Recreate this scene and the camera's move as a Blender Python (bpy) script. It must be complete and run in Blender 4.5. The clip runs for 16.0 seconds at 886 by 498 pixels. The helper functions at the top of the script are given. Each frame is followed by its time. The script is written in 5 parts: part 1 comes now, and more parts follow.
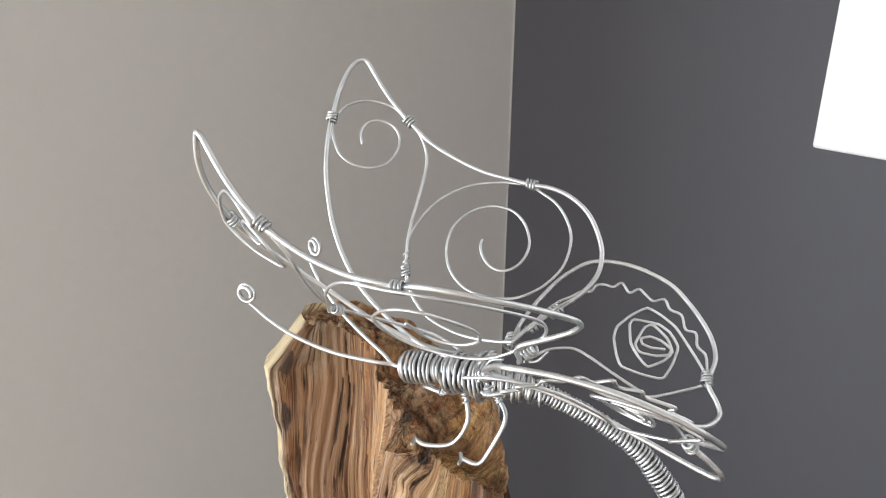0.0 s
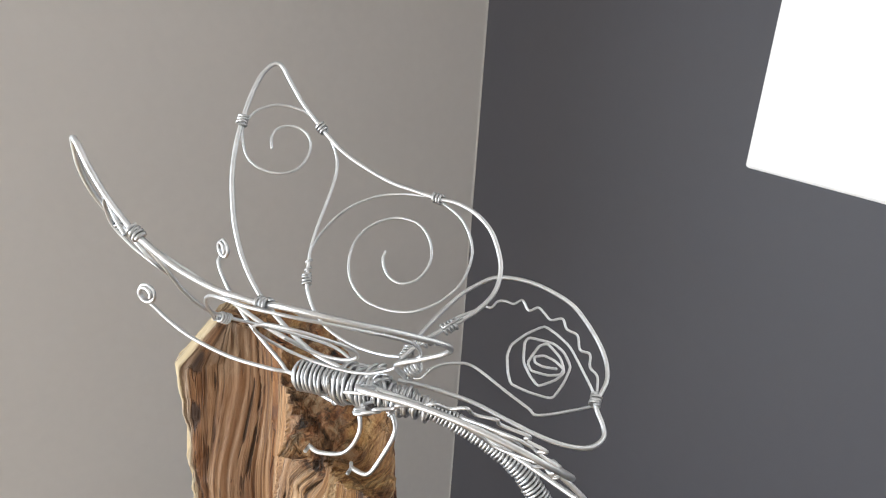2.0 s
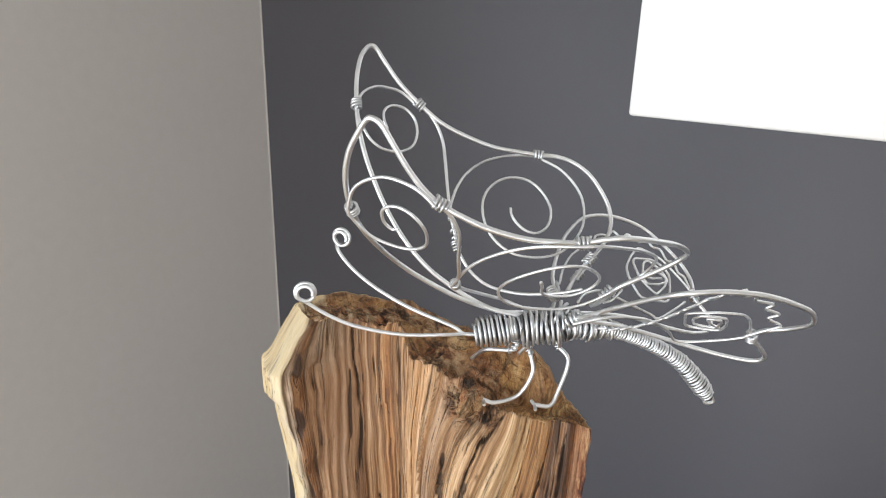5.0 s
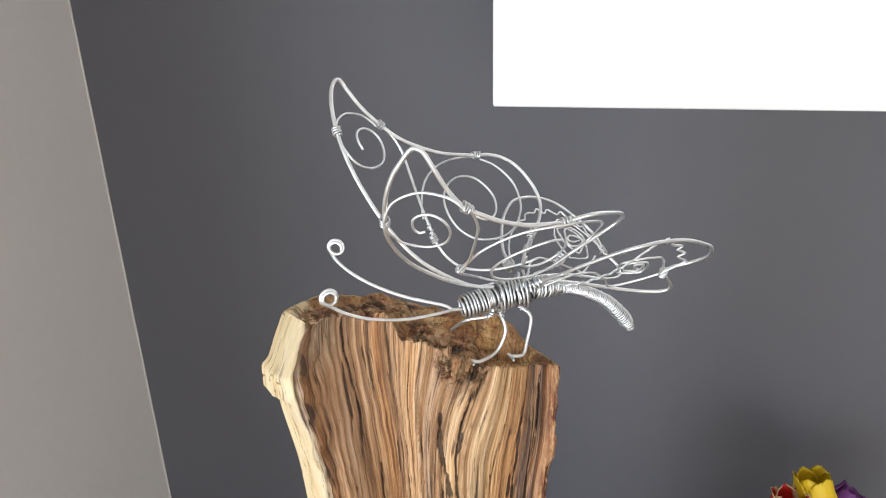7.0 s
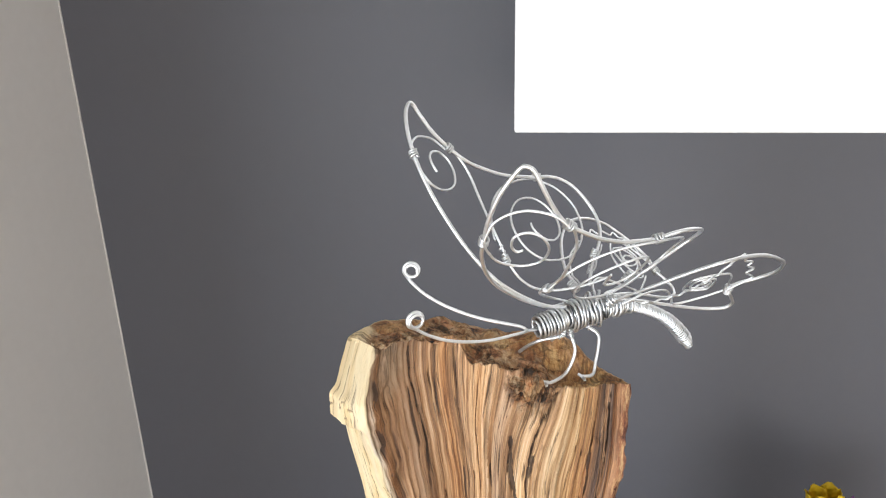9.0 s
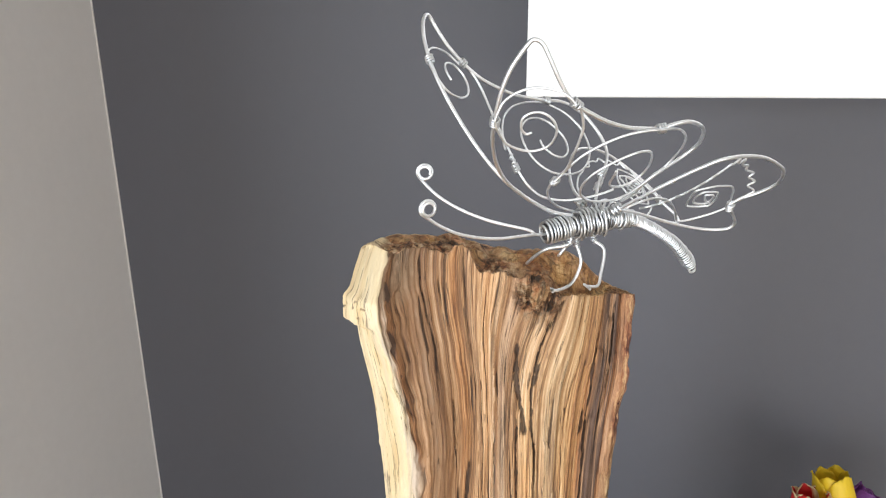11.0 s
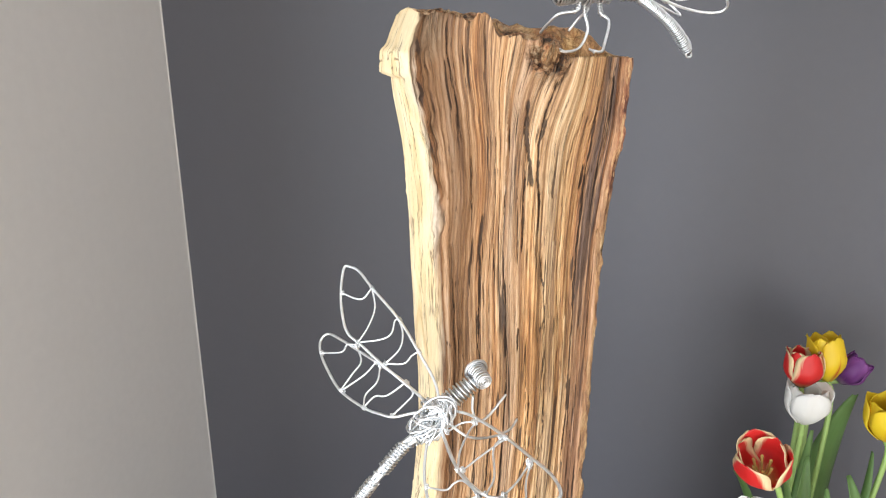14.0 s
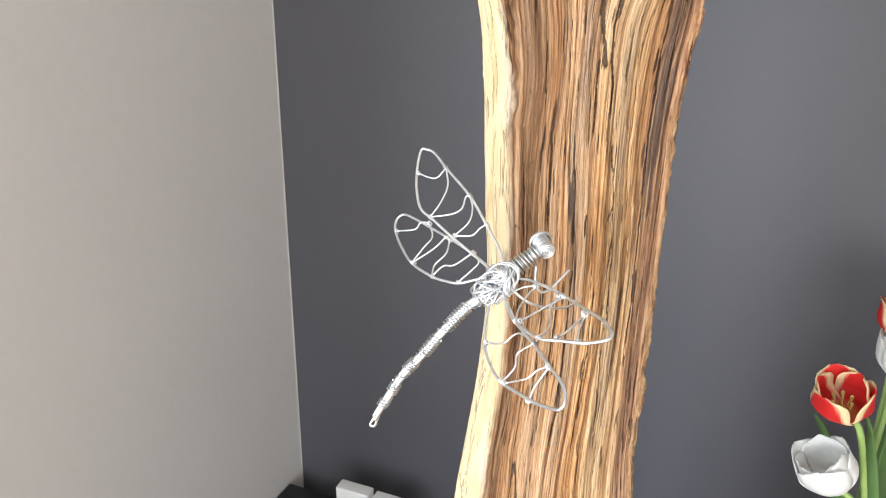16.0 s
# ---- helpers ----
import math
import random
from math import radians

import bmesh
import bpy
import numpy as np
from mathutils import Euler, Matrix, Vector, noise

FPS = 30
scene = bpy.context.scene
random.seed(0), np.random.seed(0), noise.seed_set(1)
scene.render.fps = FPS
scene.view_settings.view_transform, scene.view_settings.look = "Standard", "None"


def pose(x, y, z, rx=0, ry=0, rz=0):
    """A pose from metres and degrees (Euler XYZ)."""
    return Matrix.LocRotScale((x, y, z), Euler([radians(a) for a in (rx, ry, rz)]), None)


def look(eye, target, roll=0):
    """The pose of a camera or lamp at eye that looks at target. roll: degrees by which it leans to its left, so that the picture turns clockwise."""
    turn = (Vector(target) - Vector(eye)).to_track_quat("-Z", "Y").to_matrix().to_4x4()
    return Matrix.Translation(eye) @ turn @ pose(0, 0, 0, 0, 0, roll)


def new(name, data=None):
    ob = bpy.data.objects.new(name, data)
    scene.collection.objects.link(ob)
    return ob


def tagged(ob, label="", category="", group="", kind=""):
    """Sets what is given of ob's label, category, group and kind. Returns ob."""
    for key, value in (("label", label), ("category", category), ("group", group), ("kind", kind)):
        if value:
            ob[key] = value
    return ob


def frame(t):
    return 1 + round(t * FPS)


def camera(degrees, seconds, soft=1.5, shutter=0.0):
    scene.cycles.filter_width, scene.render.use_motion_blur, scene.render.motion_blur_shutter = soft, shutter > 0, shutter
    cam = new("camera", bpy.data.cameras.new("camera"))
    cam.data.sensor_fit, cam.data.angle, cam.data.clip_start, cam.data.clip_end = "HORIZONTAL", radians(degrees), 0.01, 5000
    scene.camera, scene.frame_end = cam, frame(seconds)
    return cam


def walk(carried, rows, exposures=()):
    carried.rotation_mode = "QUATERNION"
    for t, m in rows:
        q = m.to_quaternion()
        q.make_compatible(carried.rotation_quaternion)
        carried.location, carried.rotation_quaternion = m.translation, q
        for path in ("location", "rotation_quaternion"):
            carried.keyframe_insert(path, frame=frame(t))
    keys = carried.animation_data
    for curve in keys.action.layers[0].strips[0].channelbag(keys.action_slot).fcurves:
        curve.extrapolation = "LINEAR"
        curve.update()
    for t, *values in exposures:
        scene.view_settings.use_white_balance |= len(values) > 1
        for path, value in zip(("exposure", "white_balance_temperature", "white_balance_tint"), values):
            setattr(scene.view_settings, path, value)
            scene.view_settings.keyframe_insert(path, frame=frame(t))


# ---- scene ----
cam = camera(65.3, 16.0, soft=1.1)
PATH = [
    (0, (0.2202, -0.1301, 1.7334), (-0.1758, 0.1243, 1.5649), 0.38),
    (0.5, (0.2235, -0.1103, 1.7375), (-0.1749, 0.1354, 1.5616), 0.53),
    (1, (0.2259, -0.0934, 1.7423), (-0.1715, 0.1508, 1.5622), 1.58),
    (1.5, (0.2299, -0.0911, 1.7519), (-0.1627, 0.1577, 1.5675), 2.88),
    (2, (0.2366, -0.0994, 1.7450), (-0.1501, 0.1638, 1.5682), 3.63),
    (2.5, (0.2197, -0.1217, 1.7324), (-0.1558, 0.1562, 1.5541), 2.15),
    (3, (0.1929, -0.1469, 1.7231), (-0.1562, 0.1610, 1.5406), 1.62),
    (3.5, (0.1835, -0.1574, 1.7187), (-0.1352, 0.1795, 1.5320), 2.02),
    (4, (0.1709, -0.1883, 1.7209), (-0.1275, 0.1714, 1.5432), 1.77),
    (4.5, (0.1479, -0.2233, 1.7242), (-0.1192, 0.1632, 1.5530), 1.58),
    (4.7, (0.1359, -0.2362, 1.7260), (-0.1175, 0.1601, 1.5563), 1.78),
    (6.8, (0.0641, -0.3346, 1.7508), (-0.0499, 0.1186, 1.5729), -1.82),
    (7, (0.0619, -0.3395, 1.7544), (-0.0426, 0.1155, 1.5752), -1.45),
    (7.5, (0.0421, -0.3433, 1.7594), (-0.0454, 0.1142, 1.5778), -1.44),
    (8, (0.0172, -0.3448, 1.7586), (-0.0663, 0.1163, 1.5842), -0.80),
    (8.2, (0.0118, -0.3450, 1.7583), (-0.0694, 0.1170, 1.5852), -1.01),
    (10.3, (0.0014, -0.3701, 1.7134), (-0.0827, 0.1044, 1.5800), -1.90),
    (10.5, (0.0039, -0.3723, 1.7053), (-0.0758, 0.1017, 1.5675), -1.30),
    (11, (0.0081, -0.3871, 1.6907), (-0.0802, 0.0846, 1.5502), -0.51),
    (11.5, (0.0163, -0.4066, 1.6773), (-0.0757, 0.0626, 1.5310), -0.65),
    (12, (0.0115, -0.4201, 1.6526), (-0.0712, 0.0495, 1.5019), -0.73),
    (12.5, (0.0104, -0.4258, 1.6337), (-0.0728, 0.0429, 1.4806), 0.22),
    (13, (0.0218, -0.4418, 1.6141), (-0.0672, 0.0253, 1.4594), 0.52),
    (13.5, (0.0300, -0.4619, 1.5956), (-0.0713, 0.0010, 1.4359), 0.27),
    (14, (0.0341, -0.4888, 1.5825), (-0.0717, -0.0298, 1.4150), 1.06),
    (14.5, (0.0382, -0.5070, 1.5707), (-0.0700, -0.0488, 1.4022), 0.71),
    (15, (0.0436, -0.5158, 1.5542), (-0.0791, -0.0613, 1.3859), 0.33),
    (15.5, (0.0499, -0.5238, 1.5367), (-0.0848, -0.0724, 1.3690), 0.17),
    (16, (0.0638, -0.5299, 1.5133), (-0.1036, -0.0931, 1.3367), 1.18),
]
walk(cam, [(t, look(eye, target, roll)) for t, eye, target, roll in PATH],
     [(0.0, -0.03), (4.5, -0.02), (7.0, 0.10), (8.2, 0.23), (10.5, 0.20), (13.0, 0.37), (16.0, 0.42)])

# ---------------------------------------------------------------- light
world = bpy.data.worlds.new("world")
scene.world = world
world.use_nodes = True
wn = world.node_tree.nodes
sky = wn.new("ShaderNodeTexSky")
sky.sky_type, sky.sun_disc = "NISHITA", False
sky.sun_elevation, sky.sun_rotation = radians(38), radians(200)
world.node_tree.links.new(sky.outputs[0], wn["Background"].inputs[0])
wn["Background"].inputs[1].default_value = 0.12

# room limits: the light wall stands at WEST, the dark wall at NORTH; past RETURN the room is wider
WEST, NORTH, EAST, SOUTH, CEIL = -0.715, 0.606, 2.6, -2.6, 2.4
RETURN, FAR_WEST = -0.62, -3.6
WINDOWS = [(-2.20, -1.00), (-0.45, 2.30)]
WIN_Z = (0.30, 2.20)

for (a, b), power, tint in zip(WINDOWS, (69, 47), ((0.87, 0.975, 1.10), (0.97, 0.985, 1.00))):
    sky_light = bpy.data.lights.new("window_light", "AREA")
    sky_light.shape, sky_light.size, sky_light.size_y = "RECTANGLE", b - a, WIN_Z[1] - WIN_Z[0]
    sky_light.energy, sky_light.color = power, tint
    middle = (WIN_Z[0] + WIN_Z[1]) / 2
    new("window_light", sky_light).matrix_world = look(((a + b) / 2, SOUTH - 0.05, middle), ((a + b) / 2, 0, middle - 0.2))


# ---------------------------------------------------------------- materials
class Nodes:
    """A small helper to wire a node material."""

    def __init__(self, name):
        self.mat = bpy.data.materials.new(name)
        self.mat.use_nodes = True
        self.tree = self.mat.node_tree
        self.bsdf = self.tree.nodes["Principled BSDF"]

    def add(self, kind):
        return self.tree.nodes.new("ShaderNode" + kind)

    def link(self, a, b):
        self.tree.links.new(a, b)

    def coords(self, scale, kind="Object"):
        c, m = self.add("TexCoord"), self.add("Mapping")
        m.inputs["Scale"].default_value = scale
        self.link(c.outputs[kind], m.inputs["Vector"])
        return m.outputs["Vector"]

    def noise(self, vector, scale=1.0, detail=4.0, rough=0.55, distortion=0.0):
        n = self.add("TexNoise")
        for key, value in (("Scale", scale), ("Detail", detail), ("Roughness", rough), ("Distortion", distortion)):
            n.inputs[key].default_value = value
        self.link(vector, n.inputs["Vector"])
        return n.outputs["Fac"]

    def noise_1d(self, w):
        n = self.add("TexNoise")
        n.noise_dimensions = "1D"
        n.inputs["Scale"].default_value, n.inputs["Detail"].default_value = 1.0, 2.0
        self.link(w, n.inputs["W"])
        return n.outputs["Fac"]

    def ramp(self, fac, stops, mode="LINEAR"):
        r = self.add("ValToRGB")
        e = r.color_ramp.elements
        r.color_ramp.interpolation = mode
        while len(e) < len(stops):
            e.new(0.5)
        for slot, (at, colour) in zip(e, stops):
            slot.position = at
            slot.color = (*colour, 1) if len(colour) == 3 else colour
        self.link(fac, r.inputs["Fac"])
        return r.outputs["Color"]

    def mix(self, fac, a, b, blend="MIX"):
        m = self.add("Mix")
        m.data_type, m.blend_type = "RGBA", blend
        for socket, value in ((m.inputs[0], fac), (m.inputs[6], a), (m.inputs[7], b)):
            if isinstance(value, (int, float)):
                socket.default_value = value
            elif isinstance(value, tuple):
                socket.default_value = (*value, 1)
            else:
                self.link(value, socket)
        return m.outputs[2]

    def math(self, op, a, b=0.0, c=0.0, clamp=False):
        m = self.add("Math")
        m.operation, m.use_clamp = op, clamp
        for socket, value in zip(m.inputs, (a, b, c)):
            if isinstance(value, (int, float)):
                socket.default_value = value
            else:
                self.link(value, socket)
        return m.outputs[0]

    def bump(self, height, strength, distance):
        b = self.add("Bump")
        b.inputs["Strength"].default_value, b.inputs["Distance"].default_value = strength, distance
        self.link(height, b.inputs["Height"])
        self.link(b.outputs[0], self.bsdf.inputs["Normal"])

    def set(self, **values):
        for key, value in values.items():
            socket = self.bsdf.inputs[key.replace("_", " ")]
            if isinstance(value, tuple):
                socket.default_value = (*value, 1)
            elif isinstance(value, (int, float)):
                socket.default_value = value
            else:
                self.link(value, socket)
        return self.mat


def paint(name, colour, rough=0.6, change=0.06):
    """Rolled wall paint: faint patches and the fine stipple of the roller."""
    n = Nodes(name)
    v = n.coords((1, 1, 1))
    patches = n.noise(v, 2.3, 3)
    dark, light = tuple(c * (1 - change) for c in colour), tuple(c * (1 + change) for c in colour)
    base = n.mix(patches, dark, light)
    fine = n.noise(v, 420, 3, 0.6)
    n.bump(fine, 0.12, 0.0006)
    return n.set(Base_Color=n.mix(n.noise(v, 60, 2), base, light), Roughness=rough)


def wire_metal(name, bright, rough):
    """Soft aluminium craft wire, drawn and handled."""
    n = Nodes(name)
    v = n.coords((1, 1, 1))
    worn = n.noise(v, 180, 3)
    grain = n.noise(v, 1500, 2)
    colour = n.ramp(worn, [(0.3, tuple(b * 0.86 for b in bright)), (0.7, bright)])
    n.bump(grain, 0.15, 0.0002)
    return n.set(Base_Color=colour, Metallic=1.0, Roughness=n.math("MULTIPLY_ADD", worn, 0.14, rough - 0.07))


def plain(name, colour, rough, metal=0.0, scale=40, change=0.1):
    n = Nodes(name)
    v = n.coords((1, 1, 1))
    f = n.noise(v, scale, 4)
    return n.set(Base_Color=n.mix(f, tuple(c * (1 - change) for c in colour), tuple(min(1, c * (1 + change)) for c in colour)), Metallic=metal, Roughness=n.math("MULTIPLY_ADD", f, 0.1, rough - 0.05))


LIGHT_WALL = paint("warm_grey_paint", (0.70, 0.666, 0.637))
DARK_WALL = paint("dark_grey_paint", (0.0850, 0.0842, 0.0970), 0.55, 0.06)
WHITE_PAINT = paint("white_paint", (0.90, 0.89, 0.875), 0.4, 0.02)
CEILING = paint("ceiling_paint", (0.78, 0.77, 0.75), 0.8, 0.02)
ALUMINIUM = wire_metal("aluminium_wire", (0.945, 0.965, 0.985), 0.39)
ALUMINIUM_DULL = wire_metal("dull_aluminium_wire", (0.74, 0.755, 0.77), 0.38)
# near-black metal that stands in for shade between coil turns
GAP_SHADE_WIRE = wire_metal("gap_shade_wire", (0.20, 0.20, 0.205), 0.45)
BLACK_LACQUER = plain("black_lacquer", (0.012, 0.012, 0.013), 0.35)


def wood_material():
    """Split, weathered hardwood: fibres run along v, and u crosses the face from the pale sapwood to the bark."""
    n = Nodes("split_hardwood")
    c = n.add("TexCoord")
    uv = c.outputs["UV"]
    run = n.add("SeparateXYZ")
    n.link(uv, run.inputs[0])
    u = run.outputs[0]

    def stretched(u_scale, v_scale):
        m = n.add("Mapping")
        m.inputs["Scale"].default_value = (u_scale, v_scale, 1)
        n.link(uv, m.inputs["Vector"])
        return m.outputs["Vector"]

    def mask(fac, low, high, top=1.0):
        return n.ramp(fac, [(low, (0, 0, 0)), (high, (top, top, top))])

    def attribute(name):
        at = n.add("Attribute")
        at.attribute_name = name
        return at.outputs["Fac"]

    # ---- heartwood: broad bands, strands a few millimetres wide, and fine fibres
    strand = n.noise(stretched(210, 1.5), 1, 3, 0.55, 0.35)
    fibre = n.noise(stretched(420, 5.0), 1, 7, 0.78, 0.3)
    fine = n.noise(stretched(1300, 34), 1, 4, 0.7)
    tone = n.math("MULTIPLY_ADD", strand, 0.30, n.math("MULTIPLY_ADD", fibre, 0.74, -0.07))
    tone = n.math("ADD", tone, n.math("MULTIPLY_ADD", fine, 0.24, -0.07))
    heart = n.ramp(tone, [(0.36, (0.13, 0.072, 0.040)), (0.43, (0.27, 0.155, 0.080)), (0.475, (0.43, 0.262, 0.132)), (0.52, (0.58, 0.390, 0.222)), (0.57, (0.72, 0.535, 0.352)), (0.64, (0.84, 0.69, 0.54))])
    # stretches of orange-brown, pinkish grey and straw
    hue = n.noise(stretched(70, 2.2), 1, 3, 0.55, 0.3)
    heart = n.mix(mask(hue, 0.50, 0.62, 0.55), heart, n.mix(0.6, heart, (0.62, 0.33, 0.13), "SOFT_LIGHT"))
    heart = n.mix(n.ramp(hue, [(0.36, (0.45, 0.45, 0.45)), (0.46, (0, 0, 0))]), heart, n.mix(0.5, heart, (0.50, 0.385, 0.31)))
    # the face's own bands, from the sapwood across to the bark
    across = n.math("MULTIPLY_ADD", n.noise(stretched(60, 4), 1, 4, 0.6), 0.012, n.math("SUBTRACT", u, 0.006))
    # the first four are also darkened, to hold the hollow's shade
    zone = n.ramp(n.math("DIVIDE", across, 0.15), [
        (0.15, (0.52, 0.43, 0.36)), (0.20, (0.56, 0.46, 0.375)), (0.26, (0.60, 0.50, 0.415)), (0.34, (0.73, 0.635, 0.53)), (0.44, (0.86, 0.77, 0.66)),
        (0.50, (0.82, 0.77, 0.72)), (0.57, (0.78, 0.72, 0.66)), (0.635, (0.96, 0.87, 0.70)), (0.69, (0.88, 0.82, 0.68)), (0.73, (0.76, 0.72, 0.60)),
        (0.83, (0.78, 0.74, 0.63)), (0.855, (0.92, 0.87, 0.79)), (0.88, (0.70, 0.59, 0.51)), (0.92, (0.66, 0.53, 0.45)), (0.95, (0.64, 0.50, 0.41))])
    heart = n.mix(1.0, n.mix(1.0, heart, zone, "MULTIPLY"), (1.20, 1.185, 1.22), "MULTIPLY")
    # black-brown decay beside the bark, with sound orange strands left standing in it
    side = n.math("DIVIDE", across, 0.15)
    decay = n.math("SUBTRACT", 1.0, n.math("MULTIPLY", n.math("ABSOLUTE", n.math("SUBTRACT", side, 0.902)), 21), clamp=True)
    decay = n.math("MULTIPLY", mask(decay, 0.05, 0.4), mask(n.noise(stretched(230, 6), 1, 4, 0.65), 0.46, 0.53))
    upper = mask(n.math("SUBTRACT", n.math("MULTIPLY_ADD", n.noise(stretched(60, 9), 1, 3, 0.6), 0.12, run.outputs[1]), 1.0), 0.385, 0.455)
    decay = n.math("MULTIPLY", decay, n.math("MULTIPLY_ADD", upper, 0.72, 0.16))
    heart = n.mix(n.math("MULTIPLY", decay, 0.90), heart, (0.075, 0.047, 0.040))
    # thin dark gaps, flecks, and the cracks that are cut into the surface
    gap = n.math("ABSOLUTE", n.math("SUBTRACT", n.noise(stretched(330, 2.6), 1, 3, 0.6, 0.4), 0.5))
    gap = n.math("MULTIPLY", n.ramp(gap, [(0.006, (1, 1, 1)), (0.022, (0, 0, 0))]), mask(n.noise(stretched(110, 8), 1, 3, 0.6), 0.49, 0.56))
    fleck = mask(n.noise(stretched(620, 46), 1, 3, 0.6), 0.645, 0.68, 0.75)
    # cracks: dark decay, and groove shade put into the colour
    ragged = n.math("SUBTRACT", attribute("crack"), n.math("MULTIPLY_ADD", fibre, 1.6, n.math("MULTIPLY_ADD", fine, 0.8, -1.2)))
    dark = n.math("MAXIMUM", n.math("MAXIMUM", n.math("MULTIPLY", gap, 0.62), fleck), mask(ragged, 0.30, 0.62))
    heart = n.mix(n.math("MULTIPLY", dark, 0.84), heart, (0.042, 0.025, 0.018))
    # ---- sapwood: cream, with a few fine splits, and a greyed worn seam where it meets the heart
    ring = n.math("MULTIPLY_ADD", n.noise(stretched(40, 9), 1, 4), 0.006, attribute("inside"))
    ring = n.math("MULTIPLY_ADD", n.noise(stretched(200, 40), 1, 3), 0.003, ring)
    sap = n.ramp(n.math("ADD", ring, 0.5), [(0.5040, (1, 1, 1)), (0.5054, (0, 0, 0))])
    pale = n.ramp(n.noise(stretched(90, 9), 1, 5, 0.62, 1.2), [(0.30, (0.60, 0.40, 0.18)), (0.42, (0.80, 0.615, 0.345)), (0.60, (0.87, 0.715, 0.46))])
    pale = n.mix(mask(n.noise(stretched(260, 9), 1, 4, 0.65), 0.50, 0.68, 0.30), pale, (0.62, 0.42, 0.22))
    stain = n.math("MULTIPLY", mask(n.noise(stretched(75, 6), 1, 4, 0.65), 0.49, 0.60, 0.75), mask(n.math("ADD", ring, 0.5), 0.4975, 0.5025))
    pale = n.mix(stain, pale, (0.56, 0.46, 0.39))
    split = n.math("ABSOLUTE", n.math("SUBTRACT", n.noise(stretched(150, 8), 1, 4, 0.62, 0.7), 0.5))
    split = n.math("MULTIPLY", n.ramp(split, [(0.005, (1, 1, 1)), (0.018, (0, 0, 0))]), mask(n.noise(stretched(90, 14), 1, 2), 0.47, 0.53))
    split = n.math("MAXIMUM", split, mask(attribute("crack"), 0.2, 0.6))
    pale = n.mix(n.math("MULTIPLY", split, 0.82), pale, (0.22, 0.13, 0.07))
    worn = n.ramp(n.noise(stretched(210, 14), 1, 5, 0.7, 0.4), [(0.36, (0.22, 0.14, 0.09)), (0.45, (0.44, 0.31, 0.21)), (0.53, (0.64, 0.51, 0.39)), (0.62, (0.76, 0.66, 0.55))])
    # near the top a wedge of torn brown wood lies between the two
    crest = mask(n.math("SUBTRACT", n.math("MULTIPLY_ADD", n.noise(stretched(70, 30), 1, 3), 0.03, run.outputs[1]), 1.0), 0.520, 0.572)
    worn = n.mix(crest, worn, n.mix(1.0, worn, (0.62, 0.50, 0.40), "MULTIPLY"))
    ring = n.math("MULTIPLY_ADD", crest, -0.009, ring)
    seam = n.ramp(n.math("ADD", n.math("MULTIPLY_ADD", n.noise(stretched(90, 14), 1, 4), 0.006, ring), 0.5), [(0.5095, (1, 1, 1)), (0.5115, (0, 0, 0))])
    heart = n.mix(n.math("MULTIPLY", seam, 0.80), heart, worn)
    colour = n.mix(sap, heart, pale)
    # ---- the bark edge: rust-red scales above, golden and ragged lower down
    edge = n.math("MULTIPLY_ADD", n.noise(stretched(30, 14), 1, 5, 0.65), 0.016, n.math("SUBTRACT", u, 0.0072))
    high = n.math("MULTIPLY_ADD", n.noise(stretched(40, 26), 1, 4, 0.6), 0.16, run.outputs[1])
    rusty = mask(n.math("SUBTRACT", high, 1.0), 0.490, 0.555)
    bark = mask(n.math("MULTIPLY_ADD", rusty, 0.0026, edge), 0.1475, 0.1492)
    scale = n.noise(stretched(240, 40), 1, 6, 0.75)
    rust = n.ramp(scale, [(0.40, (0.05, 0.022, 0.016)), (0.47, (0.16, 0.050, 0.028)), (0.53, (0.36, 0.15, 0.07)), (0.60, (0.68, 0.43, 0.22))])
    gold = n.ramp(scale, [(0.36, (0.06, 0.03, 0.02)), (0.44, (0.24, 0.125, 0.058)), (0.53, (0.48, 0.30, 0.135)), (0.64, (0.72, 0.52, 0.28))])
    colour = n.mix(bark, colour, n.mix(rusty, gold, rust))
    # ---- the broken top and the knot: crumbling brown, blackened in places, honey-coloured where sound wood shows
    solid = n.coords((1, 1, 1))
    crumb = n.noise(n.coords((1, 1.5, 0.7)), 150, 7, 0.66, 0.5)
    brown = n.ramp(crumb, [(0.38, (0.016, 0.010, 0.008)), (0.44, (0.17, 0.076, 0.034)), (0.50, (0.40, 0.205, 0.092)), (0.56, (0.55, 0.37, 0.21)), (0.64, (0.68, 0.51, 0.34))])
    red = n.ramp(n.noise(solid, 75, 4, 0.6, 0.5), [(0.46, (0, 0, 0)), (0.58, (0.7, 0.7, 0.7))])
    brown = n.mix(red, brown, n.mix(1.0, brown, (1.15, 0.72, 0.50), "MULTIPLY"))
    black = n.math("MULTIPLY", attribute("mould"), n.ramp(n.noise(solid, 130, 5, 0.68, 0.4), [(0.42, (1, 1, 1)), (0.58, (0.1, 0.1, 0.1))]))
    brown = n.mix(black, brown, n.mix(1.0, brown, (0.42, 0.37, 0.33), "MULTIPLY"))
    where = n.add("VectorMath")
    where.operation = "DISTANCE"
    n.link(n.coords((1, 1, 1.6)), where.inputs[0])
    where.inputs[1].default_value = (0.022, -0.003, 1.76)
    rings = n.math("MULTIPLY_ADD", n.noise(solid, 60, 3), 0.030, where.outputs["Value"])
    rings = n.noise_1d(n.math("MULTIPLY", rings, 900))
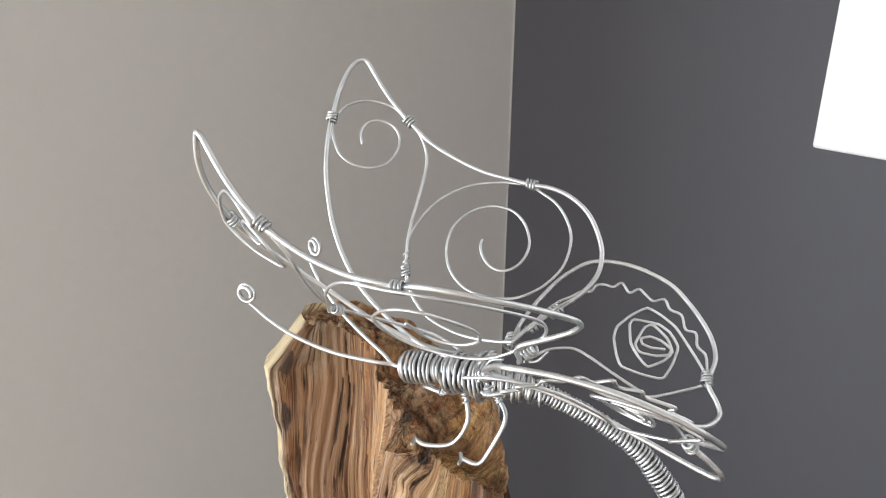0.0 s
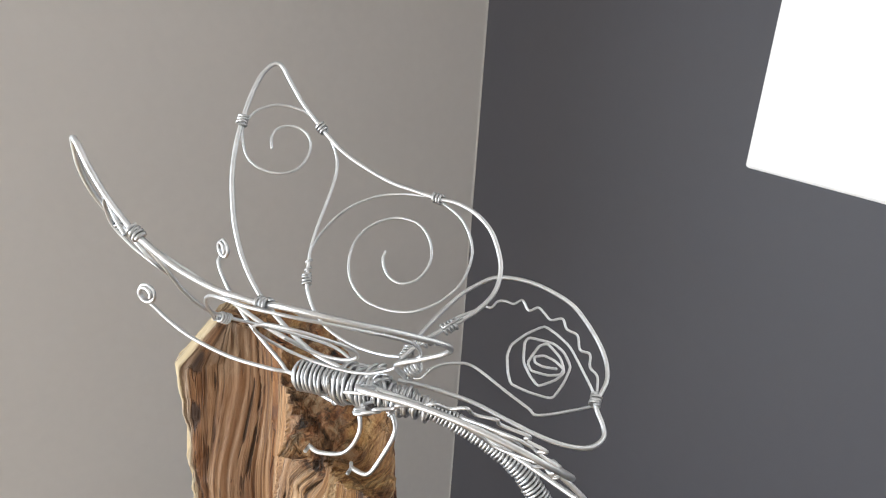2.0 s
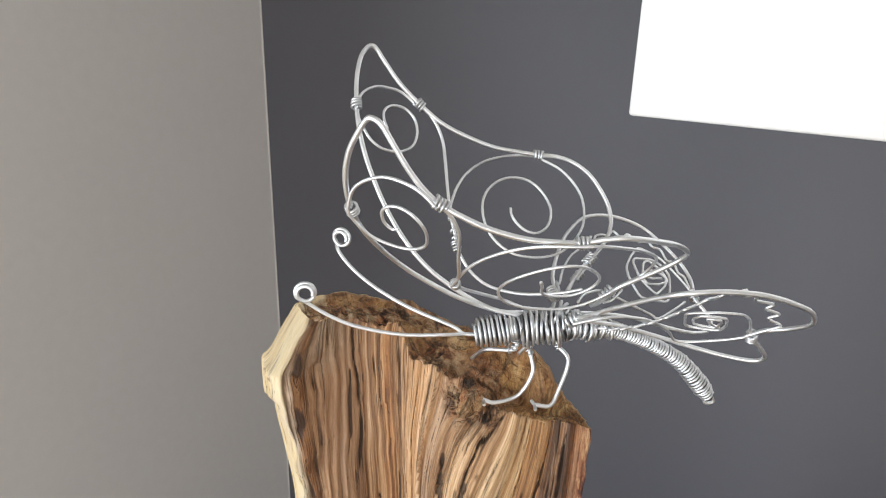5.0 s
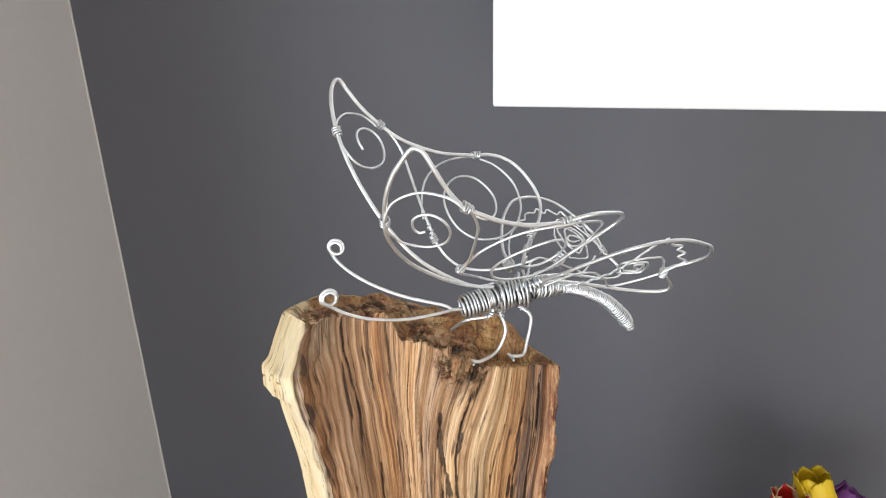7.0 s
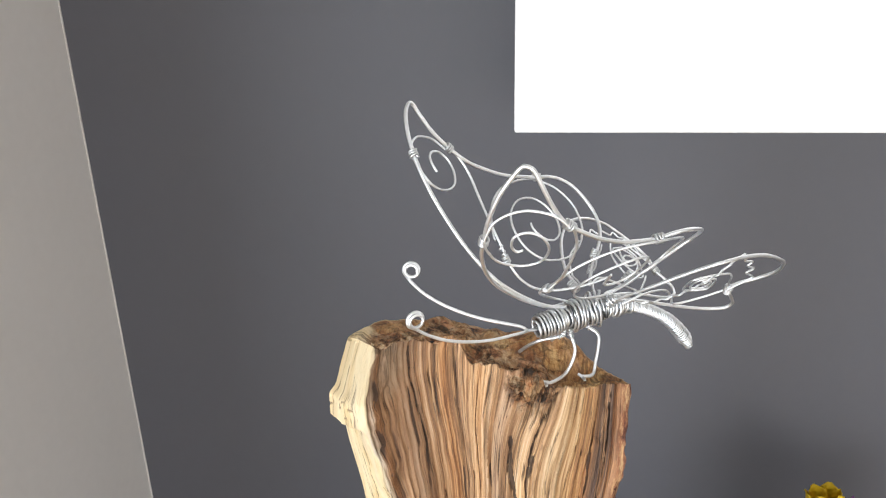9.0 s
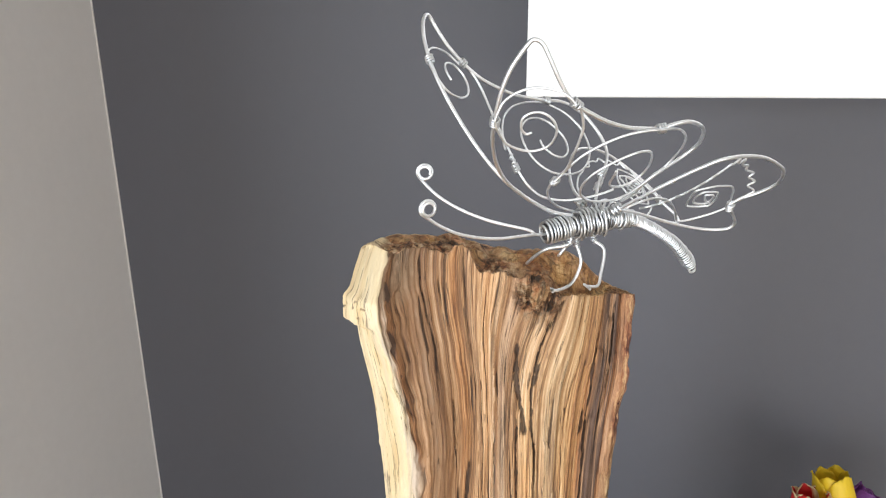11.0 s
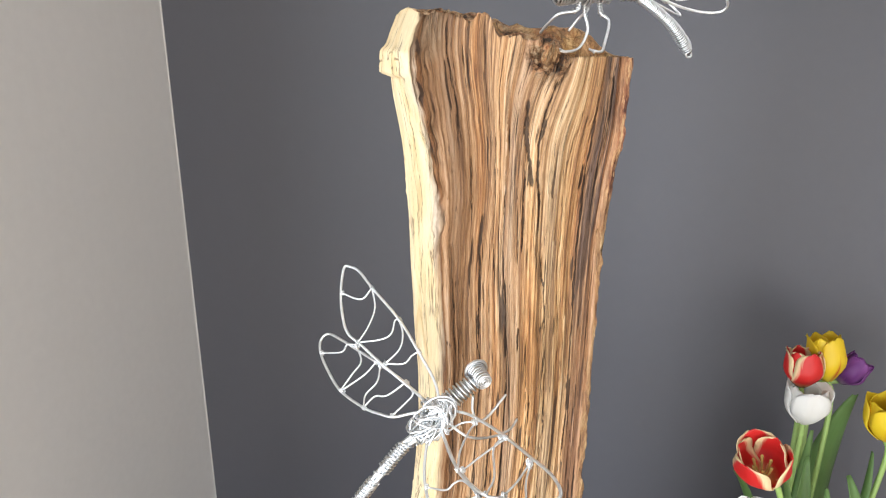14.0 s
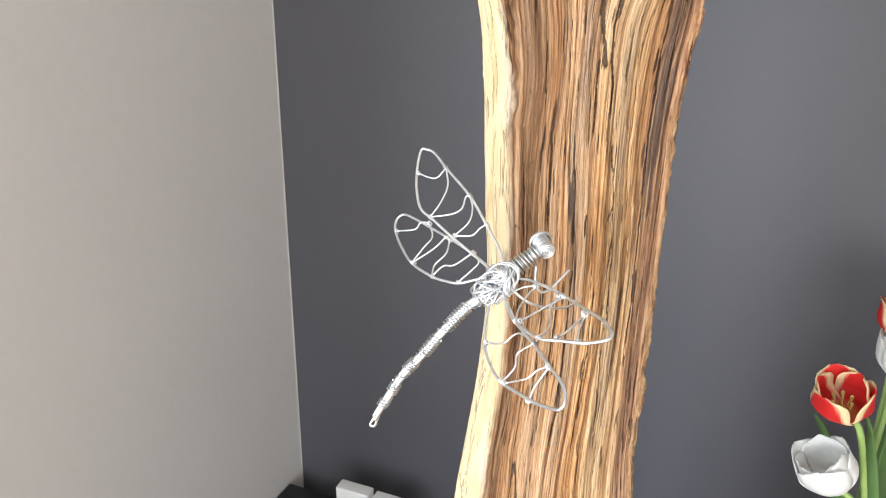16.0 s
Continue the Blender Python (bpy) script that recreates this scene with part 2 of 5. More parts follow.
    honey = n.ramp(n.math("MULTIPLY_ADD", n.noise(solid, 62, 5, 0.6, 0.6), 0.75, n.math("MULTIPLY", rings, 0.25)), [(0.36, (0.17, 0.064, 0.022)), (0.44, (0.42, 0.19, 0.062)), (0.52, (0.64, 0.37, 0.135)), (0.62, (0.80, 0.56, 0.28))])
    blotch = n.ramp(n.noise(solid, 95, 4, 0.62, 0.8), [(0.47, (0, 0, 0)), (0.60, (0.68, 0.68, 0.68))])
    streak = n.noise(n.coords((2.6, 0.45, 0.8)), 260, 5, 0.68, 0.5)
    honey = n.mix(n.ramp(streak, [(0.40, (0.75, 0.75, 0.75)), (0.54, (0, 0, 0))]), honey, n.mix(1.0, honey, (0.48, 0.36, 0.28), "MULTIPLY"))
    honey = n.mix(blotch, honey, n.mix(1.0, honey, (0.52, 0.35, 0.23), "MULTIPLY"))
    colour = n.mix(attribute("rot"), colour, n.mix(attribute("sound"), brown, honey))
    torn = n.math("ABSOLUTE", n.math("SUBTRACT", n.noise(solid, 46, 4, 0.6, 1.2), 0.5))
    torn = n.math("MULTIPLY", n.ramp(torn, [(0.008, (1, 1, 1)), (0.035, (0, 0, 0))]), attribute("rot"))
    colour = n.mix(n.math("MULTIPLY", torn, 0.5), colour, (0.035, 0.020, 0.012))
    grey = n.ramp(n.noise(stretched(300, 30), 1, 5, 0.7), [(0.36, (0.12, 0.072, 0.042)), (0.50, (0.29, 0.19, 0.115)), (0.64, (0.47, 0.34, 0.225))])
    colour = n.mix(attribute("weathered"), colour, grey)
    height = n.math("ADD", n.math("MULTIPLY", fine, 0.45), n.math("MULTIPLY", fibre, 0.8))
    height = n.math("SUBTRACT", height, n.math("MULTIPLY", n.math("MULTIPLY", dark, n.math("SUBTRACT", 1.0, sap)), 0.6))
    height = n.math("SUBTRACT", height, n.math("MULTIPLY", split, 0.25))
    height = n.math("ADD", height, n.math("MULTIPLY", n.math("MULTIPLY", crumb, attribute("rot")), 0.9))
    height = n.math("ADD", height, n.math("MULTIPLY", n.math("MULTIPLY", scale, bark), 2.2))
    height = n.math("SUBTRACT", height, n.math("MULTIPLY", torn, 0.8))
    height = n.math("ADD", height, n.math("MULTIPLY", n.math("MULTIPLY", streak, attribute("rot")), 0.7))
    n.bump(height, 0.9, 0.0022)
    return n.set(Base_Color=colour, Roughness=n.math("MULTIPLY_ADD", fibre, 0.25, 0.50))


WOOD = wood_material()


# ---------------------------------------------------------------- building helpers
BASE = {}


def thing(name, at, label, category, group=""):
    """An Empty at a thing's base, which parents its parts."""
    ob = new(name)
    ob.location = at
    ob.empty_display_size = 0.02
    BASE[ob] = Vector(at)
    return tagged(ob, label, category, group)


def part(name, bm, material, parent=None, label="", smooth=True):
    """Links a bmesh built in world coordinates as one mesh object under a thing or part."""
    at = BASE.get(parent, Vector((0, 0, 0)))
    if parent is not None:
        bmesh.ops.translate(bm, verts=bm.verts, vec=-at)
    mesh = bpy.data.meshes.new(name)
    if smooth:
        for face in bm.faces:
            face.smooth = True
    bm.to_mesh(mesh)
    bm.free()
    ob = new(name, mesh)
    if material:
        mesh.materials.append(material)
    if parent is not None:
        ob.parent = parent
    BASE[ob] = at
    return tagged(ob, label) if label else ob


def spline(points, steps=6, closed=False):
    """A Catmull-Rom line through the points."""
    p = [Vector(q) for q in points]
    p = [p[-1]] + p + [p[0], p[1]] if closed else [2 * p[0] - p[1]] + p + [2 * p[-1] - p[-2]]
    out = []
    for a, b, c, d in zip(p, p[1:], p[2:], p[3:]):
        for k in range(steps):
            t = k / steps
            out.append(0.5 * (2 * b + (c - a) * t + (2 * a - 5 * b + 4 * c - d) * t * t + (3 * b - a - 3 * c + d) * t ** 3))
    return out if closed else out + [p[-2]]


def tube(bm, line, radius, sides=8, taper=None, flat=1.0):
    """A round wire along a line, with rounded ends; its ring is carried along without twisting."""
    line = [line[0]] + [b for a, b in zip(line, line[1:]) if (b - a).length > 1e-6]
    if len(line) < 2:
        return
    count, rings, side = len(line), [], None
    for i, at in enumerate(line):
        ahead = (line[min(i + 1, count - 1)] - line[max(i - 1, 0)])
        ahead = ahead.normalized() if ahead.length > 1e-9 else Vector((0, 0, 1))
        if side is None:
            side = ahead.orthogonal().normalized()
        side = (side - ahead * side.dot(ahead)).normalized()
        up = ahead.cross(side)
        r = radius * (taper(i / (count - 1)) if taper else 1.0)
        rings.append([bm.verts.new(at + r * (math.cos(a) * side + flat * math.sin(a) * up)) for a in [2 * math.pi * k / sides for k in range(sides)]])
    for one, two in zip(rings, rings[1:]):
        for k in range(sides):
            bm.faces.new((one[k], one[(k + 1) % sides], two[(k + 1) % sides], two[k]))
    for ring, at, other in ((rings[0], line[0], line[1]), (rings[-1], line[-1], line[-2])):
        way = (at - other).normalized()
        r = radius * (taper(0 if ring is rings[0] else 1) if taper else 1.0)
        small = [bm.verts.new(at + way * r * 0.55 + (v.co - at) * 0.6) for v in ring]
        for k in range(sides):
            bm.faces.new((ring[k], ring[(k + 1) % sides], small[(k + 1) % sides], small[k]))
        bm.faces.new(small)


def coil_line(axis, radius, turns, per_turn=12, wobble=0.0, start=0.0):
    """A helix wound round an axis line; radius may be a function of the way along it."""
    lengths = [0.0]
    for a, b in zip(axis, axis[1:]):
        lengths.append(lengths[-1] + (b - a).length)
    total, out, side, n = lengths[-1], [], None, int(turns * per_turn)
    for i in range(n + 1):
        t = i / n
        d, k = t * total, 0
        while k < len(lengths) - 2 and lengths[k + 1] < d:
            k += 1
        f = (d - lengths[k]) / max(lengths[k + 1] - lengths[k], 1e-9)
        at, ahead = axis[k].lerp(axis[k + 1], f), (axis[k + 1] - axis[k]).normalized()
        if side is None:
            side = ahead.orthogonal().normalized()
        side = (side - ahead * side.dot(ahead)).normalized()
        up, a = ahead.cross(side), start + 2 * math.pi * turns * t
        r = (radius(t) if callable(radius) else radius) * (1 + wobble * noise.noise((7.3 * t * turns, start, 1.7)))
        out.append(at + r * (math.cos(a) * side + math.sin(a) * up) + ahead * wobble * 0.004 * noise.noise((t * turns * 3.1, start + 5, 0.2)))
    return out


def box(bm, low, high, bevel=0.0):
    """A box between two corners, with softened edges."""
    made = bmesh.ops.create_cube(bm, size=1)["verts"]
    size, mid = Vector(high) - Vector(low), (Vector(high) + Vector(low)) / 2
    for v in made:
        v.co = Vector((v.co.x * size.x, v.co.y * size.y, v.co.z * size.z)) + mid
    if bevel:
        edges = list({e for v in made for e in v.link_edges})
        bmesh.ops.bevel(bm, geom=edges, offset=bevel, segments=2, affect="EDGES", profile=0.5)


def slab(name, low, high, material, bevel=0.0, label="", kind="structure"):
    bm = bmesh.new()
    box(bm, low, high, bevel)
    return tagged(part(name, bm, material, smooth=False), label, kind=kind)


def table_value(rows, x):
    """Straight-line reading of a small table of (x, value)."""
    if x <= rows[0][0]:
        return rows[0][1]
    for (a, u), (b, v) in zip(rows, rows[1:]):
        if x <= b:
            return u + (v - u) * (x - a) / (b - a)
    return rows[-1][1]


def soft_value(rows, x, reach):
    """The same table with its corners rounded."""
    return sum(table_value(rows, x + k * reach) for k in (-1, -0.5, 0, 0.5, 1)) / 5


def smoothstep(a, b, x):
    t = min(1.0, max(0.0, (x - a) / (b - a)))
    return t * t * (3 - 2 * t)


# ---------------------------------------------------------------- the room
THICK = 0.12
slab("wall_west", (WEST - THICK, RETURN, 0), (WEST, NORTH + THICK, CEIL), LIGHT_WALL, label="wall painted warm light grey, meeting the dark wall")
slab("wall_north", (WEST, NORTH, 0), (EAST, NORTH + THICK, CEIL), DARK_WALL, label="feature wall painted dark slate grey")
slab("wall_east", (EAST, SOUTH - THICK, 0), (EAST + THICK, NORTH + THICK, CEIL), LIGHT_WALL, label="plain wall painted warm light grey")
slab("wall_return", (FAR_WEST, RETURN, 0), (WEST - THICK, RETURN + THICK, CEIL), LIGHT_WALL, label="short return wall painted light grey")
slab("wall_far_west", (FAR_WEST - THICK, SOUTH - THICK, 0), (FAR_WEST, RETURN + THICK, CEIL), LIGHT_WALL, label="plain wall painted light grey")
edges = [FAR_WEST, *(x for pair in WINDOWS for x in pair), EAST]
for a, b in zip(edges[::2], edges[1::2]):
    slab("wall_south", (a, SOUTH - THICK, 0), (b, SOUTH, CEIL), LIGHT_WALL, label="plain grey wall beside the windows")
for a, b in WINDOWS:
    slab("wall_south", (a, SOUTH - THICK, 0), (b, SOUTH, WIN_Z[0]), LIGHT_WALL, label="plain grey wall under the window")
    slab("wall_south", (a, SOUTH - THICK, WIN_Z[1]), (b, SOUTH, CEIL), LIGHT_WALL, label="plain grey wall over the window")
slab("floor", (FAR_WEST, SOUTH, -0.1), (EAST, NORTH, 0), plain("oak_floor", (0.45, 0.34, 0.22), 0.45, scale=6, change=0.25), label="oak floor")
slab("ceiling", (FAR_WEST, SOUTH, CEIL), (EAST, NORTH, CEIL + 0.1), CEILING, label="white painted ceiling")
slab("trim", (WEST, NORTH - 0.002, 0.001), (WEST + 0.0014, NORTH, CEIL - 0.001), plain("pale_corner_line", (0.66, 0.64, 0.61), 0.6), label="thin pale line down the wall corner")


# ---------------------------------------------------------------- white wall cabinet
def wall_cabinet():
    x0, x1, y, z0, z1 = -0.0401, 0.86, 0.337, 1.6403, 2.26
    cab = thing("wall_cabinet", ((x0 + x1) / 2, NORTH, z0), "plain glossy white cabinet hung on the dark grey wall", "cabinet")
    bm = bmesh.new()
    box(bm, (x0 + 0.001, y + 0.020, z0 + 0.001), (x1 - 0.001, NORTH, z1), 0.001)
    part("body", bm, WHITE_PAINT, cab, smooth=False)
    mid = (x0 + x1) / 2
    for a, b in ((x0, mid - 0.0015), (mid + 0.0015, x1)):
        bm = bmesh.new()
        box(bm, (a, y, z0), (b, y + 0.019, z1), 0.0025)
        part("door", bm, WHITE_PAINT, cab, smooth=False)


wall_cabinet()


# ---------------------------------------------------------------- black table
def black_table():
    x0, x1, y0, y1, top = -0.712, 0.95, -0.30, 0.549, 0.45
    t = thing("low_table", ((x0 + x1) / 2, (y0 + y1) / 2, 0), "low black lacquered table under the log and the tulips", "table")
    bm = bmesh.new()
    box(bm, (x0, y0, top - 0.04), (x1, y1, top), 0.003)
    part("tabletop", bm, BLACK_LACQUER, t, smooth=False)
    for x in (x0 + 0.05, x1 - 0.05):
        for y in (y0 + 0.05, y1 - 0.05):
            bm = bmesh.new()
            box(bm, (x - 0.03, y - 0.03, 0), (x + 0.03, y + 0.03, top - 0.04), 0.004)
            part("leg", bm, BLACK_LACQUER, t, smooth=False)


black_table()


def white_box(x0, x1, y, height):
    b = thing("white_box", ((x0 + x1) / 2, y, 0.45), "small white cardboard box standing on the black table", "box", "white boxes on the table")
    bm = bmesh.new()
    box(bm, (x0, y, 0.45), (x1, y + 0.03, 0.45 + height), 0.003)
    part("carton", bm, WHITE_PAINT, b, smooth=False)


white_box(-0.563, -0.487, 0.50, 0.074)
white_box(-0.480, -0.400, 0.50, 0.070)


# ---------------------------------------------------------------- the split log
LOG_LEFT = [(0.45, -0.135), (0.80, -0.128), (0.95, -0.125), (1.06, -0.113), (1.135, -0.103), (1.19, -0.096), (1.257, -0.091), (1.313, -0.092), (1.37, -0.0965), (1.41, -0.0985),
            (1.453, -0.1013), (1.50, -0.1060), (1.52, -0.112), (1.534, -0.1135), (1.548, -0.1135), (1.579, -0.109), (1.60, -0.105)]
LOG_RIGHT = [(0.45, 0.068), (0.95, 0.058), (1.06, 0.050), (1.12, 0.044), (1.184, 0.043), (1.31, 0.042), (1.41, 0.041), (1.47, 0.044), (1.50, 0.048), (1.56, 0.048)]
LOG_FRONT = [(0.0, -0.022), (0.03, -0.029), (0.09, -0.0345), (0.145, -0.037), (0.17, -0.0355), (0.19, -0.031), (0.25, -0.028), (0.35, -0.022), (0.5, -0.018), (0.6, -0.017), (0.7, -0.010), (0.8, -0.002), (0.92, 0.004), (1.0, 0.008)]
LOG_HOLLOW = [(0.0, -0.020), (0.03, -0.0265), (0.09, -0.0330), (0.135, -0.036), (0.152, -0.034), (0.185, -0.026), (0.24, -0.014), (0.32, -0.002), (0.42, -0.003), (0.55, -0.010), (0.63, -0.013), (0.72, -0.006), (0.8, -0.001), (0.92, 0.004), (1.0, 0.008)]
LOG_CREST = [(0.0, -0.021), (0.05, -0.030), (0.115, -0.0330), (0.146, -0.0345), (0.156, -0.029), (0.175, -0.017), (0.205, -0.004), (0.25, 0.0045), (0.33, 0.0055), (0.42, 0.003), (0.50, 0.002), (0.57, -0.001), (0.62, -0.0035), (0.69, -0.004), (0.78, 0.002), (0.92, 0.006), (1.0, 0.010)]
TOP_FRONT = [(-0.125, 1.572), (-0.114, 1.5755), (-0.105, 1.5790), (-0.095, 1.5770), (-0.088, 1.5765), (-0.080, 1.5772), (-0.072, 1.5768), (-0.066, 1.5735), (-0.063, 1.5715), (-0.058, 1.5765), (-0.053, 1.5772), (-0.049, 1.574), (-0.045, 1.565), (-0.042, 1.5615), (-0.034, 1.5625), (-0.028, 1.5632), (-0.024, 1.5610), (-0.0190, 1.5605), (-0.013, 1.5620), (-0.006, 1.5618), (-0.001, 1.5580), (0.003, 1.5520), (0.006, 1.5495), (0.02, 1.551), (0.05, 1.5505)]
TOP_BACK = [(-0.125, 1.570), (-0.105, 1.5775), (-0.088, 1.5775), (-0.067, 1.5745), (-0.052, 1.5700), (-0.040, 1.5675), (-0.020, 1.5660), (0.004, 1.5680), (0.020, 1.5650), (0.032, 1.5560), (0.05, 1.548)]
KNOT = Vector((-0.0075, 0.000, 1.5497))


def log_top(x, y):
    """Height of the broken top: a sloping tip of sapwood, a hollowed middle and a low plateau beside the knot."""
    tip, plateau = smoothstep(-0.086, -0.096, x), smoothstep(-0.012, 0.004, x)
    f = smoothstep(0.002, 0.024, y) * (1 - tip) * (1 - plateau) + smoothstep(0.0, 0.020, y) * tip + smoothstep(0.017, 0.034, y) * plateau
    z = table_value(TOP_FRONT, x) * (1 - f) + table_value(TOP_BACK, x) * f
    calm = 1 - 0.6 * plateau - 0.5 * tip
    # the plateau is dished, and a shallow trough runs between the two rims
    z -= 0.0035 * math.exp(-(((x - 0.022) / 0.013) ** 2) - ((y - 0.015) / 0.008) ** 2)
    z -= 0.0035 * math.exp(-(((y - 0.012) / 0.006) ** 2)) * smoothstep(-0.088, -0.075, x) * (1 - plateau)
    return z + calm * (0.0024 * noise.noise((x * 140, y * 140, 3.1)) + 0.0012 * noise.noise((x * 420, y * 420, 8.1)))


LOG_AROUND = [(0.0, 0.0, 0.008), (0.06, -0.004, 0.014), (0.14, -0.014, 0.023), (0.30, -0.042, 0.034), (0.50, -0.075, 0.038)]
FRONT, BACK = 380, 90
# how far across the face the sapwood reaches at each height
SAPWOOD = [(1.0, 0.17), (1.2, 0.15), (1.40, 0.152), (1.45, 0.166), (1.48, 0.172), (1.505, 0.152), (1.532, 0.134), (1.554, 0.104), (1.58, 0.096)]


def log_point(i, z):
    """A point of the log's plan at a height, going round: the split face, the right edge and the back. Gives the point and its grain coordinate."""
    left = sum(table_value(LOG_LEFT, z + k * 0.007) for k in (-2, -1, 0, 1, 2)) / 5
    right = sum(table_value(LOG_RIGHT, z + k * 0.012) for k in (-1, 0, 1)) / 3
    if i < FRONT:
        # g counts strands across the face; p is where they lie, drawn aside with the sapwood's edge
        g, hollow, crest = i / (FRONT - 1), smoothstep(1.22, 1.50, z), smoothstep(1.485, 1.552, z)
        shift = sum(table_value(SAPWOOD, z + k * 0.008) for k in (-2, -1, 0, 1, 2)) / 5 - 0.15
        shift += 0.010 * noise.noise((z * 22, 1.3, 0.2)) + 0.005 * noise.noise((z * 75, 4.3, 0.2))
        p = g + shift * (g / 0.15 if g < 0.15 else smoothstep(0.62, 0.15, g))
        reach = 0.012 + 0.025 * smoothstep(0.18, 0.3, g)
        y = soft_value(LOG_FRONT, g, reach) * (1 - hollow) + soft_value(LOG_HOLLOW, g, reach) * hollow
        y = y * (1 - crest) + soft_value(LOG_CREST, g, reach) * crest
        # the fibres lean to the right round the knot
        lean = 0.0165 * smoothstep(1.485, 1.56, z) * math.exp(-(((p - 0.75) / (0.12 if p > 0.75 else 0.26)) ** 2))
        # the sapwood leans back towards its tip
        y += 0.026 * min(1.0, max(0.0, (z - 1.552) / 0.029)) * smoothstep(0.21, 0.14, g)
        # the overhanging block of sapwood at the top
        ledge = smoothstep(1.5345, 1.5365, z) * smoothstep(0.15, 0.11, g) * (1 - 0.35 * smoothstep(1.551, 1.556, z))
        x = left + p * (right - left) - 0.0078 * ledge * (1 - g / 0.16)
        u = 0.15 * g - lean
        if g > 0.16:
            u += (0.0035 * noise.noise((u * 22, z * 3.5, 5)) + 0.0014 * noise.noise((u * 65, z * 8, 6))) * smoothstep(0.17, 0.26, g) * smoothstep(0.97, 0.9, g)
        heart = 0.15 * (g - 0.15) + 0.0010 * smoothstep(1.43, 1.49, z)
        return Vector((x, y - 0.0008 * ledge, z)), u, heart * (1 + 5 * smoothstep(1.44, 1.55, z)) if heart > 0 else heart
    q = (i - FRONT + 1) / (BACK + 1)
    if q < 0.5:
        x = right + table_value([(a, b) for a, b, _ in LOG_AROUND], q)
        y = table_value([(a, c) for a, _, c in LOG_AROUND], q)
    else:
        x = left + table_value([(0.5, right - 0.075 - left), (0.72, 0.042), (0.85, 0.013), (0.93, 0.002), (1.0, 0.0)], q)
        y = table_value([(0.5, 0.038), (0.72, 0.033), (0.85, 0.020), (0.93, 0.0), (1.0, -0.022)], q)
        x += 0.009 * smoothstep(1.55, 1.578, z) * smoothstep(0.6, 0.8, q) * smoothstep(1.0, 0.88, q)
        y += 0.026 * min(1.0, max(0.0, (z - 1.552) / 0.029)) * smoothstep(0.80, 1.0, q)
        x -= 0.0078 * smoothstep(1.5345, 1.5365, z) * (1 - 0.35 * smoothstep(1.551, 1.556, z)) * smoothstep(0.85, 1.0, q)
    return Vector((x, y, z)), 0.152 + 0.14 * q if q < 0.62 else -0.05 * (1 - q), 0.1 if q < 0.80 else -0.02


# long cracks and dark pits of the split face: (share of the face's width, height) along each, its half width and its weight
CRACKS = [
    (((0.470, 1.482), (0.477, 1.42), (0.487, 1.36), (0.496, 1.316), (0.500, 1.22), (0.495, 1.12)), 0.0010, 1.0),
    (((0.560, 1.522), (0.575, 1.50), (0.592, 1.485), (0.622, 1.458)), 0.0026, 0.9),
    (((0.585, 1.47), (0.580, 1.44), (0.577, 1.41)), 0.0012, 0.8),
    (((0.572, 1.352), (0.570, 1.332)), 0.0013, 0.8),
    (((0.650, 1.512), (0.646, 1.47), (0.663, 1.455), (0.675, 1.42)), 0.0014, 1.0),
    (((0.675, 1.42), (0.70, 1.39), (0.725, 1.33), (0.735, 1.27), (0.735, 1.15)), 0.0007, 0.8),
    (((0.668, 1.549), (0.642, 1.528), (0.640, 1.507), (0.648, 1.47)), 0.0009, 0.9),
    (((0.300, 1.480), (0.305, 1.43)), 0.0007, 0.8),
    (((0.245, 1.575), (0.250, 1.53), (0.255, 1.49)), 0.0008, 0.7),
    (((0.340, 1.44), (0.350, 1.36), (0.355, 1.25), (0.35, 1.15)), 0.0007, 0.8),
    (((0.415, 1.50), (0.420, 1.42), (0.430, 1.38)), 0.0006, 0.7),
    (((0.730, 1.375), (0.700, 1.355), (0.690, 1.345)), 0.0006, 0.8),
    (((0.785, 1.53), (0.775, 1.47), (0.780, 1.40)), 0.0005, 0.6),
    (((0.862, 1.548), (0.850, 1.51), (0.855, 1.45), (0.862, 1.35), (0.865, 1.2)), 0.0008, 0.8),
    (((0.910, 1.545), (0.905, 1.49)), 0.0010, 0.8),
    (((0.215, 1.40), (0.225, 1.30), (0.23, 1.18)), 0.0008, 0.7),
    (((0.270, 1.36), (0.275, 1.27), (0.275, 1.2)), 0.0006, 0.7),
    (((0.640, 1.30), (0.645, 1.22), (0.64, 1.12)), 0.0008, 0.8),
    (((0.420, 1.29), (0.425, 1.20)), 0.0010, 0.8),
]
# splits in the sapwood
SAP_CRACKS = [
    (((0.045, 1.53), (0.050, 1.50), (0.046, 1.475)), 0.0005, 0.9),
    (((0.085, 1.515), (0.080, 1.47), (0.084, 1.43)), 0.0004, 0.8),
    (((0.030, 1.47), (0.035, 1.42)), 0.0004, 0.7),
    (((0.060, 1.38), (0.056, 1.33)), 0.0003, 0.6),
    (((0.075, 1.31), (0.080, 1.25)), 0.0004, 0.7),
    (((0.055, 1.568), (0.060, 1.545)), 0.0005, 0.9),
]


